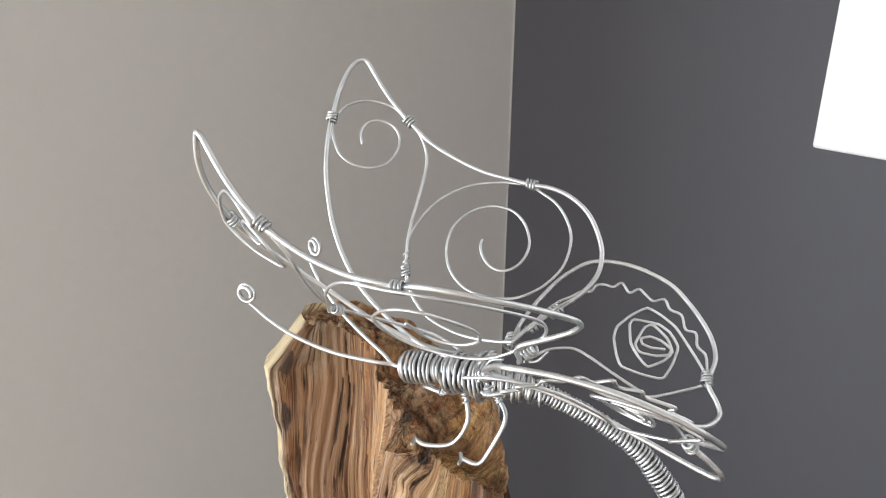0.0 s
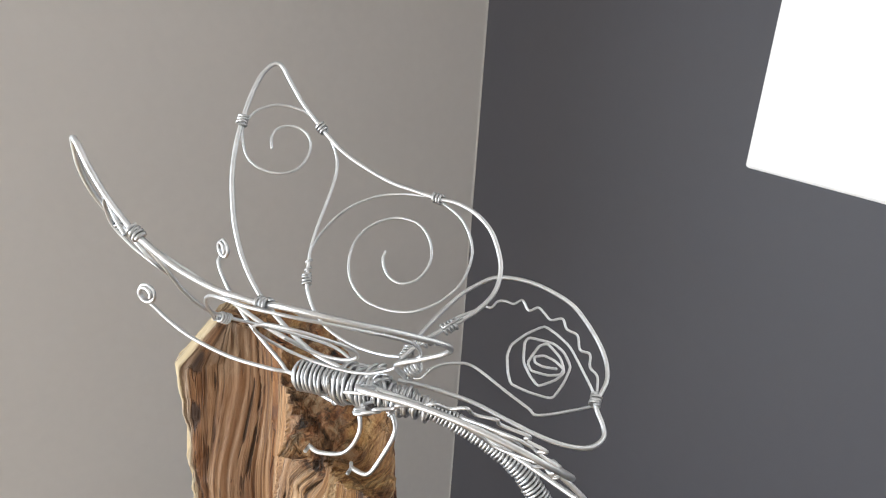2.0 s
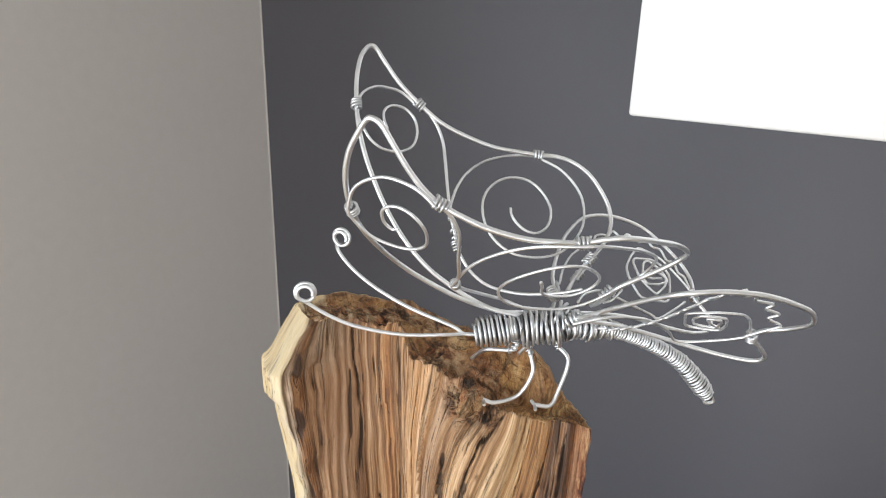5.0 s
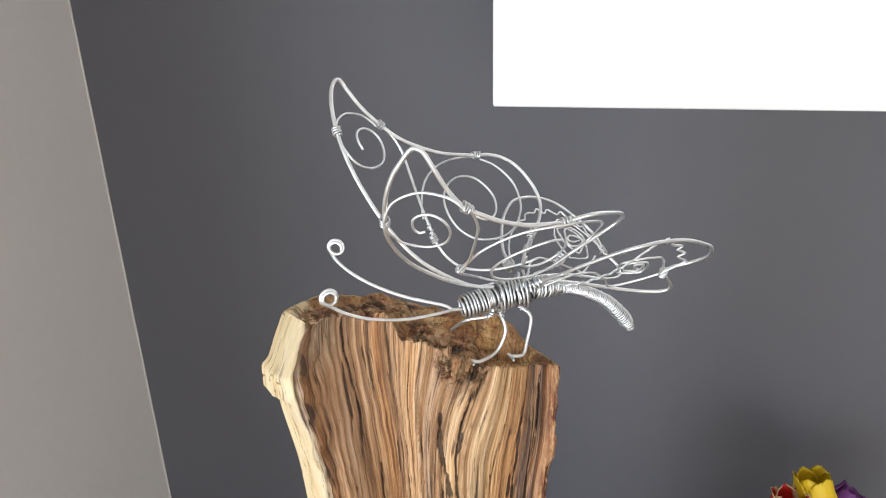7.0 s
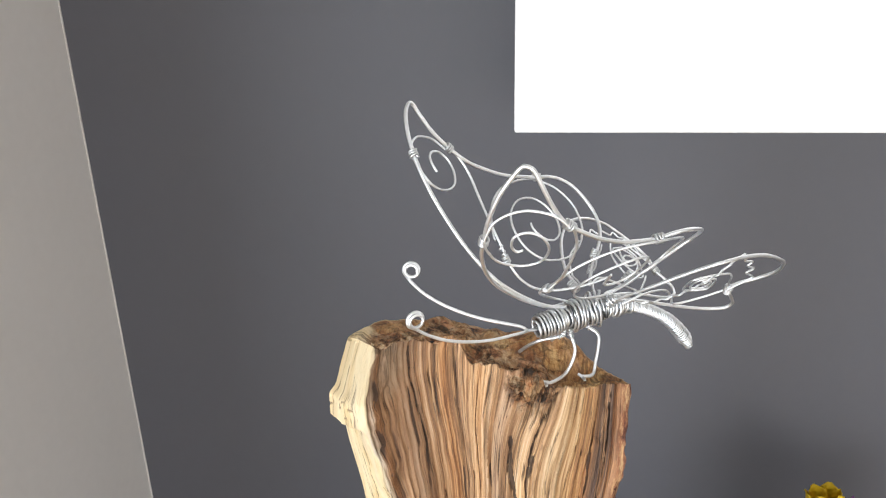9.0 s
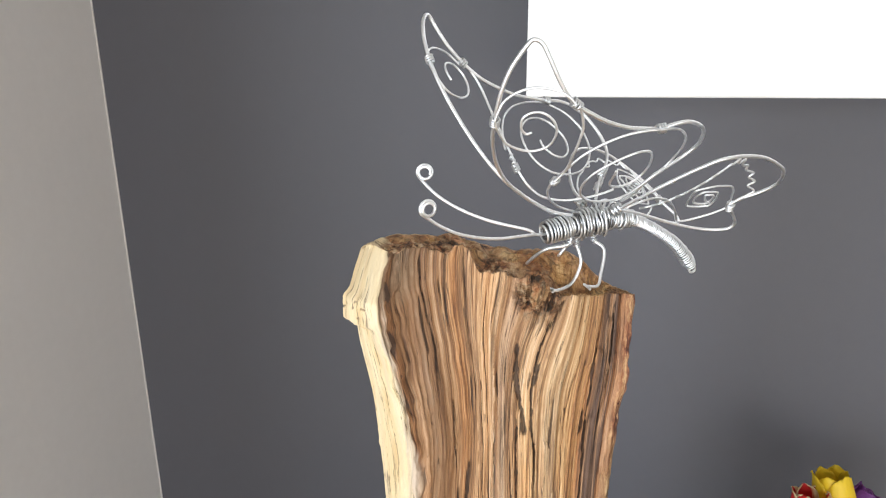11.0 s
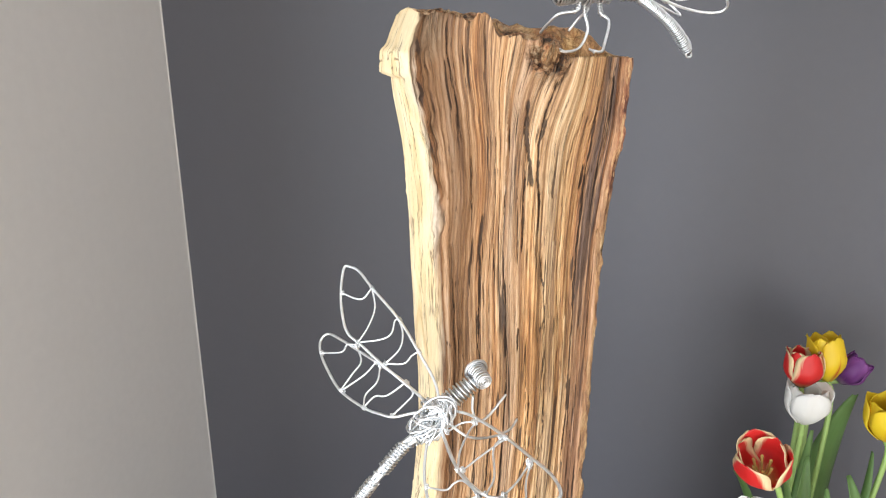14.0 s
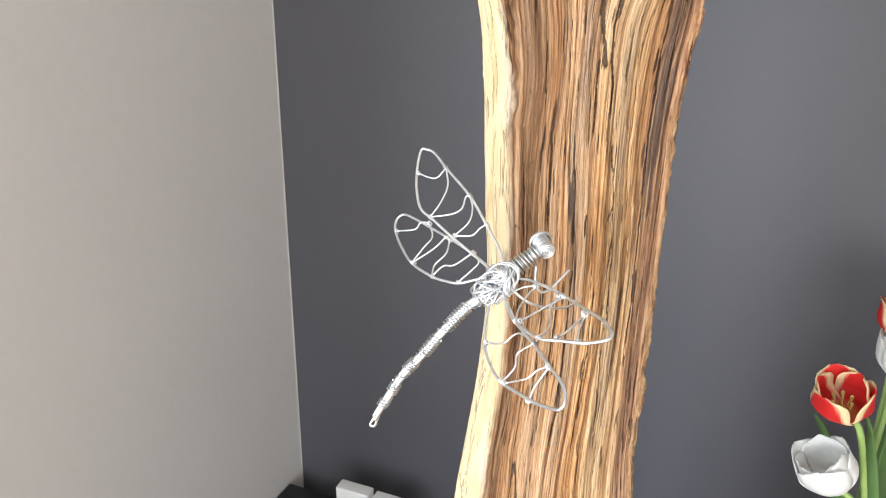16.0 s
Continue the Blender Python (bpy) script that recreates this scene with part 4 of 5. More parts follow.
NEAR_HINDWING_WIRES = {
    "outline": ((0.000, -0.086, -0.097, -0.199, 0.166, -0.301, 0.283, 0.212, 0.027, 0.051, 0.011, -0.139, -0.134, -0.087, -0.016), [
        (58.7, -27.1), (43.3, -41.6), (33.9, -49.6), (22.4, -56.9), (11.9, -62.9), (1.8, -66.8), (-10.3, -59.6), (-21.7, -48.9),
        (-30.7, -35.1), (-34.1, -26.1), (-32.5, -12.7), (-24.5, -4.7), (-14.1, 0.0), (-8.8, 6.1), (-10.8, 15.2), (-12.1, 23.6),
        (-7.3, 27.9), (4.5, 25.4), (18.1, 17.3), (31.5, 4.9), (44.5, -12.0), (57.0, -30.5),
    ]),
    "wavy_wire": ((-0.005, -0.099, -0.135, 0.374, 0.885, -0.230, 0.002, -0.045, 0.002, 0.281), [
        (44.0, -34.7), (41.0, -40.0), (37.0, -41.0), (34.6, -45.6), (31.4, -44.2), (28.8, -49.0), (25.6, -47.4), (22.6, -52.4), (19.4, -50.6),
        (16.4, -55.6), (13.0, -53.4), (10.0, -58.2), (6.8, -55.2), (3.4, -59.6), (0.6, -55.6), (-3.4, -57.8), (-5.0, -52.0), (-9.4, -51.6), (-9.0, -45.6), (-13.4, -43.6), (-12.0, -38.4), (-15.8, -33.5), (-14.9, -29.9), (-20.0, -22.4), (-17.3, -20.7),
        (-21.3, -14.2), (-17.1, -13.3), (-21.1, -6.6), (-16.3, -5.1), (-7.4, -2.1),
    ]),
    "angular_spiral": ((0.000, -0.083, -0.118, 0.164, 0.378, -0.544, 0.159, 0.107, 0.111, 0.192), [
        (-8.1, 5.8), (-9.3, -2.0), (-10.1, -8.9), (-8.7, -15.1), (-0.1, -21.3), (11.9, -23.6), (14.5, -13.8), (17.0, -2.5),
        (9.9, 0.7), (3.4, 1.7), (0.0, -3.1), (-1.8, -11.5), (7.4, -17.2), (11.9, -11.5), (12.9, -4.5), (5.1, -0.7),
        (1.4, -5.6), (1.0, -9.4), (6.2, -12.3), (5.9, -4.9), (3.1, -1.2),
    ]),
    "lower_vein": ((0.001, -0.137, -0.078, -0.357, 0.005, -0.375, 0.211, 0.158, 0.156, -0.071), [
        (-8.4, 7.9), (4.6, 11.1), (21.6, 8.0), (23.3, -3.9), (26.8, -21.3), (33.4, -33.9), (41.3, -40.8), (50.8, -43.1),
    ]),
}


def nearest(points, u, v):
    return min(range(len(points)), key=lambda i: (points[i][0] - u) ** 2 + (points[i][1] - v) ** 2)


def forewing(sheet, wires, butterfly, ties, twist):
    lie = {name: sheet.bent(bow) for name, (bow, _) in wires.items()}
    points = {name: line for name, (_, line) in wires.items()}
    wing = wire("forewing", lie["outline"].line(points["outline"]), 0.00105, ALUMINIUM, butterfly, "large upper wing bent from thick wire")
    for name, radius, lift in (("small_spiral", 0.00064, 0.0008), ("middle_vein", 0.00074, -0.0006), ("large_spiral", 0.00064, 0.0009)):
        wire(name, lie[name].line(points[name], 6, lift), radius, ALUMINIUM, wing)
    for i in ties:
        binding(lie["outline"], points["outline"], i, wing)
    # the large spiral's end is twisted round the vein, then bound with a few tight turns
    for i, (turns, radius, length, thick) in zip(twist, ((4, 0.0017, 0.0050, 0.00060), (2.5, 0.0011, 0.0085, 0.00062))):
        binding(lie["middle_vein"], points["middle_vein"], i, wing, turns, radius, length, thick)
    return wing


def hindwing(sheet, wires, butterfly, tie):
    lie = {name: sheet.bent(bow) for name, (bow, _) in wires.items()}
    points = {name: line for name, (_, line) in wires.items()}
    wing = wire("hindwing", lie["outline"].line(points["outline"]), 0.0010, ALUMINIUM, butterfly, "lower wing bent from thick wire")
    wire("wavy_wire", lie["wavy_wire"].line(points["wavy_wire"], 5, 0.0007), 0.0006, ALUMINIUM, wing, "crimped thin wire inside the wing")
    wire("angular_spiral", lie["angular_spiral"].angular(points["angular_spiral"], 0.0004), 0.0006, ALUMINIUM, wing, "thin wire bent into an angular spiral")
    wire("lower_vein", lie["lower_vein"].line(points["lower_vein"], 5, -0.0005), 0.00068, ALUMINIUM, wing)
    binding(lie["outline"], points["outline"], tie, wing, 4, 0.0020, 0.0055)
    return wing


def wire_butterfly():
    fly = thing("wire_butterfly", (0.012, 0.008, 1.55), "butterfly of bright aluminium wire perched on the log's top", "wire ornament")
    forewing(FAR_FOREWING, FAR_FOREWING_WIRES, fly, (11, 19, 24), (9, 8))
    forewing(NEAR_FOREWING, NEAR_FOREWING_WIRES, fly, (8, 19, 24), (6,))
    hindwing(FAR_HINDWING, FAR_HINDWING_WIRES, fly, 16)
    hindwing(NEAR_HINDWING, NEAR_HINDWING_WIRES, fly, 13)

    # body: a wound head and thorax, and a long wound abdomen that bends down
    head, waist, hips = Vector((-0.006, -0.0045, 1.5885)), Vector((0.0116, 0.0071, 1.5912)), Vector((0.0323, 0.0166, 1.5935))
    bm = bmesh.new()
    tube(bm, coil_line([head, head.lerp(waist, 0.82)], lambda t: 0.0066 - 0.0026 * max(0, 0.14 - t) / 0.14 - 0.0014 * max(0, t - 0.85) / 0.15, 8.6, 16, 0.10, 0.4), 0.00070, 8)
    tube(bm, coil_line([head.lerp(waist, 0.74), waist.lerp(hips, 0.1)], 0.0053, 3.3, 14, 0.12, 0.9), 0.00075, 7)
    part("head_coil", bm, ALUMINIUM_DULL, fly, "thick coil of wound wire")
    # inner turns in a dark colour, in place of shade in the gaps
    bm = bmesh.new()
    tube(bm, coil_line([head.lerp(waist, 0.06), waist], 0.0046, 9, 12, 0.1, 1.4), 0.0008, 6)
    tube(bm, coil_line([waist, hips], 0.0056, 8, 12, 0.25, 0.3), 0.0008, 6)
    part("inner_coil", bm, GAP_SHADE_WIRE, fly, "inner turns coloured dark as the shade between the bright ones")
    bm = bmesh.new()
    tube(bm, coil_line([waist.lerp(hips, 0.02), waist.lerp(hips, 0.80)], lambda t: 0.0078 + 0.0006 * math.sin(t * 9), 8.0, 16, 0.20, 2.1), 0.00072, 8)
    tube(bm, coil_line([waist.lerp(hips, 0.1), waist.lerp(hips, 0.85)], lambda t: 0.0068 + 0.0008 * math.sin(t * 13 + 1), 3.3, 16, 0.35, 4.1), 0.00072, 8)
    part("thorax_coil", bm, ALUMINIUM_DULL, fly, "coil of wound wire that holds wings and legs")
    bm = bmesh.new()
    back = hips + Vector((0.0095, 0.0085, -0.0015))
    tube(bm, coil_line([waist.lerp(hips, 0.85), back], lambda t: 0.0056 - 0.0006 * t + 0.0007 * math.sin(t * 11), 6.5, 14, 0.22, 1.1), 0.0008, 7)
    tube(bm, coil_line([hips, back + Vector((0.004, 0.004, -0.001))], 0.0050, 4.2, 14, 0.3, 3.0), 0.0008, 7)
    part("waist_coil", bm, ALUMINIUM_DULL, fly, "uneven turns of wire behind the thorax")
    rng = random.Random(11)
    for k in range(7):
        mid = waist.lerp(hips, rng.uniform(0.55, 1.1)) + Vector((rng.gauss(0, 0.0018), rng.gauss(0.002, 0.002), 0.0045 + rng.uniform(-0.002, 0.003)))
        way = Vector((rng.gauss(0, 1), rng.gauss(0, 1), rng.gauss(0, 0.6))).normalized()
        a = way.orthogonal().normalized()
        b, r = way.cross(a), rng.uniform(0.0026, 0.0058)
        wire("loose_turn", [mid + r * (math.cos(t) * a + 0.7 * math.sin(t) * b) + way * 0.0004 * i for i, t in [(i, 0.5 * i) for i in range(rng.randint(8, 15))]], 0.0008, ALUMINIUM_DULL, fly)
    # knots that tie the wing roots
    for at, way, turns, r in (((0.0272, 0.0490, 1.6140), (0.25, 0.85, 0.46), 4, 0.0022), ((0.0444, 0.0215, 1.6105), (0.62, 0.35, 0.70), 4, 0.0022), ((0.0150, 0.0360, 1.5980), (-0.45, 0.75, 0.35), 4, 0.0023),
                              ((0.0350, 0.0105, 1.6003), (0.70, 0.20, 0.45), 3, 0.0027), ((0.0250, 0.0400, 1.6080), (0.2, 0.85, 0.5), 3, 0.0017)):
        at, way = Vector(at), Vector(way).normalized()
        bm = bmesh.new()
        tube(bm, coil_line([at - way * 0.0032, at + way * 0.0032], r, turns, 14, 0.12, at.x * 400), 0.00068, 7)
        tube(bm, spline([at - way * 0.0034 + way.orthogonal() * r, at + way.orthogonal() * r * 1.5, at + way * 0.006 + way.orthogonal() * r * 1.2], 5), 0.00062, 6)
        part("binding", bm, ALUMINIUM_DULL, fly, "tight turns of thin dull wire")
    axis = spline([hips - Vector((0.004, 0.002, 0)), hips, (0.0431, 0.0275, 1.5915), (0.058, 0.043, 1.5825), (0.0725, 0.0545, 1.5715), (0.082, 0.0595, 1.5605), (0.0880, 0.0630, 1.5520)], 8)
    bm = bmesh.new()
    tube(bm, coil_line(axis, lambda t: 0.0041 - 0.0008 * smoothstep(0, 0.4, t) + 0.0009 * smoothstep(0.6, 0.9, t) - 0.0012 * smoothstep(0.93, 1, t), 57, 12, 0.12, 0.9), 0.00056, 6)
    part("abdomen_coil", bm, ALUMINIUM, fly, "long wound abdomen bending downwards")
    # a dark core, so the gaps between the turns look shaded
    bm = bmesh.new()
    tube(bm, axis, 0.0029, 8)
    part("abdomen_core", bm, GAP_SHADE_WIRE, fly)
    end = axis[-1]
    wire("tail_loop", spline([axis[-6] + Vector((0.002, 0, 0)), end + Vector((0.0022, 0.001, -0.001)), end + Vector((0.002, 0.0016, -0.0035)), end + Vector((-0.001, -0.001, -0.003)), axis[-5]], 6), 0.0008, ALUMINIUM, fly)

    # antennae, each ending in a curl of about two turns
    for path, curl in (
        (((-0.0138, -0.0143, 1.5897), (-0.0303, -0.0264, 1.5903), (-0.046, -0.0376, 1.5946), (-0.056, -0.0448, 1.6003), (-0.0626, -0.0497, 1.606)), (-0.0627, -0.0507, 1.6117)),
        (((-0.0144, -0.0091, 1.5915), (-0.0354, -0.0125, 1.5967), (-0.0518, -0.0153, 1.6035), (-0.0635, -0.0170, 1.6108), (-0.0708, -0.0175, 1.6177)), (-0.0716, -0.0137, 1.6238)),
    ):
        c, r = Vector(curl), 0.0044
        u = Vector(path[-1]) - head
        u = Vector((u.x, u.y, 0)).normalized()
        across = Vector((u.y, -u.x, 0))
        loops = [c + (r - 0.00007 * k) * (math.cos(a) * u + math.sin(a) * Vector((0, 0, 1))) - across * 0.00013 * k for k, a in [(k, -0.75 + k * 0.55) for k in range(20)]]
        line = spline([head + Vector((0.006, 0.003, 0)), head - Vector((0.003, 0.003, 0)), *path] + loops, 5)
        wire("antenna", line, 0.00088, ALUMINIUM, fly, "antenna ending in a small curl")

    # legs, bent thin wire with turned-in feet
    for path in (
        ((0.013, 0.0120, 1.586), (0.0133, 0.0145, 1.578), (0.0165, 0.0135, 1.567), (0.0120, 0.0090, 1.5555), (0.0040, 0.0010, 1.5530), (-0.0005, -0.0020, 1.5545)),
        ((0.0225, 0.0200, 1.586), (0.0235, 0.0245, 1.578), (0.0300, 0.0230, 1.5725), (0.0285, 0.0165, 1.5590), (0.0268, 0.0120, 1.5532), (0.0208, 0.0080, 1.5538)),
        ((0.010, 0.0080, 1.586), (0.0088, 0.0070, 1.5795), (-0.0030, 0.0050, 1.5770), (-0.0110, 0.0100, 1.5700), (-0.0155, 0.0139, 1.5645)),
        ((0.016, 0.0180, 1.586), (0.0140, 0.0230, 1.579), (0.0090, 0.0270, 1.5740), (0.0030, 0.0280, 1.5660)),
    ):
        leg = wire("leg", spline(path, 6), 0.00102, ALUMINIUM, fly)
        bm = bmesh.new()
        a, b = Vector(path[0]), Vector(path[1])
        tube(bm, coil_line([a, b, b + (Vector(path[2]) - b) * 0.25], 0.0014, 5, 12, 0.1, path[0][0] * 900), 0.00055, 6)
        part("binding", bm, ALUMINIUM_DULL, leg)
        if path[-1][2] < 1.56:
            foot = Vector(path[-1])
            wire("claw", [foot + Vector((0.0016, -0.0026, -0.0008)), foot, foot + Vector((-0.0020, 0.0008, 0.0010))], 0.0009, ALUMINIUM, leg)


wire_butterfly()


# ---------------------------------------------------------------- wire dragonfly
UPPER_BACK = Bowed((-0.1141, -0.0491, 1.3712), (0.7656, -0.4760, -0.4327), (0.6235, 0.3839, 0.6810), (-0.1581, -0.7912, 0.5907))
UPPER_BACK_WIRES = {
    "outline": [
        (84.2, -11.8), (69.6, -4.3), (46.8, 0.5), (17.9, 5.3), (-16.4, 5.9), (-34.4, 6.8), (-43.1, 3.9), (-45.8, -0.4),
        (-33.2, -13.6), (-18.9, -23.6), (-4.4, -29.6), (9.7, -27.7), (33.6, -24.7), (52.4, -21.6), (73.7, -18.3), (83.2, -17.5),
    ],
    "veins": [
        [(-31.6, -13.5), (-20.7, -9.0), (-15.2, -4.0), (-16.4, 5.9)],
        [(-16.4, 5.9), (-2.7, -2.2), (4.3, -15.0), (7.5, -27.9)],
        [(7.5, -27.9), (18.8, -13.9), (21.3, -5.3), (16.2, 2.5), (17.5, 5.6)],
        [(17.5, 5.6), (27.7, 0.8), (34.5, -8.2), (34.6, -22.5)],
        [(34.6, -22.5), (44.5, -12.8), (44.7, -4.6), (46.1, 1.1)],
    ],
}
LOWER_BACK = Bowed((-0.1179, -0.0715, 1.3262), (0.8342, -0.5366, -0.1270), (0.4425, 0.5140, 0.7349), (-0.3290, -0.6692, 0.6662))
LOWER_BACK_WIRES = {
    "outline": [
        (54.6, 12.4), (28.2, 13.7), (7.2, 13.5), (-17.5, 12.0), (-40.0, 10.6), (-54.3, 8.3), (-57.2, 1.1), (-49.6, -6.9),
        (-30.7, -14.5), (-10.9, -19.1), (14.5, -17.6), (28.7, -13.9), (39.7, -9.7), (49.7, -1.0), (59.4, 7.5),
    ],
    "veins": [
        [(-48.6, -6.4), (-32.2, 3.5), (-31.8, 10.6), (-24.1, 14.4)],
        [(-23.3, 13.7), (-11.2, 6.8), (-11.4, -4.4), (-11.6, -18.4)],
        [(0.6, 12.8), (-1.6, 0.7), (-10.6, -17.8)],
        [(5.8, 12.7), (11.7, 2.3), (9.6, -9.6), (14.5, -17.6)],
        [(14.5, -17.6), (17.3, -6.5), (25.7, -0.8), (32.8, 14.5)],
        [(33.5, 13.8), (42.9, 11.1), (42.3, 3.1), (39.0, -9.1)],
    ],
}
UPPER_FRONT = Bowed((-0.0014, -0.1432, 1.3292), (-0.6570, 0.7514, -0.0601), (0.6899, 0.6315, 0.3539), (0.3039, 0.1911, -0.9333))
UPPER_FRONT_WIRES = {
    "outline": [
        (80.7, -12.1), (59.5, 0.5), (42.0, 4.7), (19.7, 7.3), (-9.7, 8.3), (-28.0, 8.5), (-40.8, 5.1), (-44.2, -0.2),
        (-38.2, -9.6), (-33.2, -13.3), (-21.6, -20.6), (-11.9, -26.9), (3.3, -28.8), (18.4, -28.4), (43.9, -22.1), (69.0, -15.3),
    ],
    "veins": [
        [(52.9, -16.3), (52.3, -5.5), (46.2, 1.6)],
        [(18.4, -28.4), (30.5, -19.7), (40.7, -7.1), (44.8, 0.9)],
        [(16.0, -26.3), (17.0, -9.1), (16.9, 7.0)],
        [(-10.8, -26.3), (-3.5, -15.5), (15.3, -3.7), (19.5, 5.1)],
        [(-19.1, -19.2), (-16.8, -8.1), (-10.9, 5.6)],
        [(-32.2, -12.7), (-20.9, -4.6), (-12.5, 4.6)],
    ],
}
LOWER_FRONT = Bowed((-0.0221, -0.1648, 1.2992), (-0.5545, 0.8124, 0.1803), (0.5642, 0.2078, 0.7991), (0.6117, 0.5448, -0.5736))
LOWER_FRONT_WIRES = {
    "outline": [
        (74.9, 3.3), (56.5, -12.0), (42.6, -19.0), (25.4, -22.2), (4.1, -20.2), (-14.0, -12.3), (-27.4, -6.0), (-40.7, 2.1),
        (-47.6, 7.9), (-46.1, 13.4), (-35.6, 16.8), (-16.3, 14.7), (4.6, 12.5), (21.7, 10.0), (40.0, 7.4), (65.9, 10.4),
    ],
    "veins": [
        [(40.8, -18.6), (27.7, -6.8), (26.1, 1.0), (21.8, 7.4), (5.7, 13.0)],
        [(2.9, -19.0), (3.6, -6.7), (10.7, -0.7), (5.7, 13.0)],
        [(-0.0, -17.6), (-10.8, -2.9), (-12.8, 6.4), (-17.3, 14.2)],
        [(-25.8, -7.7), (-21.0, -0.3), (-18.0, 13.9)],
    ],
}


def along(line, t):
    k = t * (len(line) - 1)
    i = min(int(k), len(line) - 2)
    return line[i].lerp(line[i + 1], k - i)


def wire_dragonfly():
    head, neck, thorax, root = Vector((-0.0335, -0.0815, 1.3440)), Vector((-0.0450, -0.0895, 1.3350)), Vector((-0.0574, -0.0975, 1.3240)), Vector((-0.0650, -0.1120, 1.3145))
    fly = thing("wire_dragonfly", tuple(thorax), "dragonfly of bright aluminium wire fixed to the log's face", "wire ornament")
    for sheet, wires in ((UPPER_BACK, UPPER_BACK_WIRES), (LOWER_BACK, LOWER_BACK_WIRES), (UPPER_FRONT, UPPER_FRONT_WIRES), (LOWER_FRONT, LOWER_FRONT_WIRES)):
        wing = wire("wing", sheet.line(wires["outline"]), 0.00104, ALUMINIUM, fly, "narrow wing of thick wire with thin wire veins")
        for points in wires["veins"]:
            wire("vein", sheet.line(points, 5, 0.0006), 0.00068, ALUMINIUM, wing)
            for end in (points[0], points[-1]):
                i = nearest(wires["outline"], *end)
                p, q = sheet.at(*end), sheet.at(*wires["outline"][min(i + 1, len(wires["outline"]) - 1)]) - sheet.at(*wires["outline"][max(i - 1, 0)])
                bm = bmesh.new()
                q.normalize()
                tube(bm, coil_line([p - q * 0.0017, p + q * 0.0017], 0.00128, 2.5, 12, 0.12, i), 0.00048, 6)
                part("binding", bm, ALUMINIUM, wing)
    axis = spline([root + (thorax - root) * 0.6, root, (-0.0749, -0.1168, 1.3071), (-0.0877, -0.1276, 1.2916), (-0.1021, -0.1346, 1.2714), (-0.1137, -0.1385, 1.2568), (-0.1245, -0.1426, 1.2373), (-0.1343, -0.1456, 1.2181)], 8)
    bm = bmesh.new()
    for s in (-1, 1):
        tube(bm, [p + s * (0.0017 - 0.0004 * k / len(axis)) * Vector((0.62, -0.52, -0.58)) for k, p in enumerate(axis)], 0.0019, 9, lambda t: 1 - 0.15 * t)
    tail = part("tail", bm, ALUMINIUM, fly, "long rod of doubled wire, wound in bands")
    for a, b in ((0.05, 0.22), (0.29, 0.42), (0.47, 0.56), (0.62, 0.70), (0.78, 0.83), (0.88, 0.92)):
        bm = bmesh.new()
        seg = [along(axis, a + (b - a) * k / 6) for k in range(7)]
        tube(bm, coil_line(seg, 0.0047 * (1 - 0.24 * (a + b) / 2), 72 * (b - a), 12, 0.12, a * 9), 0.00062, 7)
        part("winding", bm, ALUMINIUM_DULL, tail)
    # the binding wire crosses from one band to the next
    bm = bmesh.new()
    tube(bm, coil_line([along(axis, 0.1 + 0.8 * k / 30) for k in range(31)], lambda t: 0.0044 * (1 - 0.24 * t), 9.5, 16, 0.1, 1.0), 0.00062, 6)
    part("binding", bm, ALUMINIUM_DULL, tail)
    end = axis[-1]
    wire("tail_loop", spline([axis[-8], end + Vector((-0.0015, 0, -0.002)), end + Vector((-0.0035, -0.0005, -0.007)), end + Vector((-0.0005, 0, -0.0075)), end + Vector((0.0018, 0, -0.002)), axis[-7]], 6), 0.0009, ALUMINIUM, fly)
    bm = bmesh.new()
    tube(bm, coil_line([thorax.lerp(neck, 0.2), head], lambda t: 0.0072 - 0.0024 * t, 11, 14, 0.10, 0.2), 0.00078, 7)
    tube(bm, coil_line([thorax, head], 0.0042, 8, 12, 0.15, 2.2), 0.00078, 6)
    part("neck_coil", bm, ALUMINIUM_DULL, fly)
    rng = random.Random(4)
    bm = bmesh.new()
    for k in range(30):
        way = Vector((rng.gauss(0, 1), rng.gauss(0, 1), rng.gauss(0, 1))).normalized()
        a, b = way.orthogonal().normalized(), way.cross(way.orthogonal().normalized())
        r = rng.uniform(0.0075, 0.0140)
        mid = thorax.lerp(root, rng.uniform(-0.2, 0.75)) + way * rng.uniform(-0.002, 0.002)
        tube(bm, [mid + r * (math.cos(t) * a + 0.75 * math.sin(t) * b) + way * 0.0003 * k2 for k2, t in [(i, 0.45 * i) for i in range(rng.randint(11, 24))]], 0.00075, 7)
    part("thorax_knot", bm, ALUMINIUM, fly, "tangle of wound wire that holds the wings")
    # the head: a short coil across the neck, a wide loop at one end and a flat spiral at the other
    side = Vector((0.56, -0.80, -0.12)).normalized()
    mid = head + Vector((0.0004, 0.0004, 0.0020))
    bm = bmesh.new()
    tube(bm, coil_line([mid - side * 0.0062, mid + side * 0.0066], lambda t: 0.0060 - 0.0012 * t, 6, 16, 0.10, 0.6), 0.00075, 7)
    tube(bm, coil_line([mid - side * 0.0060, mid - side * 0.0046], 0.0078, 2.2, 20, 0.04, 0.2), 0.00095, 7)
    crown = part("head_coil", bm, ALUMINIUM_DULL, fly, "short thick coil across the head")
    a = side.orthogonal().normalized()
    b = side.cross(a)
    for s, wide in ((-1, 0.0070), (1, 0.0056)):
        at = mid + side * (0.0078 if s > 0 else -0.0058)
        turns = [at + side * s * 0.0010 * t + wide * (1 - 0.86 * t) * (math.cos(19 * t) * a + math.sin(19 * t) * b) for t in [i / 52 for i in range(53)]]
        bm = bmesh.new()
        tube(bm, turns, 0.00078, 7)
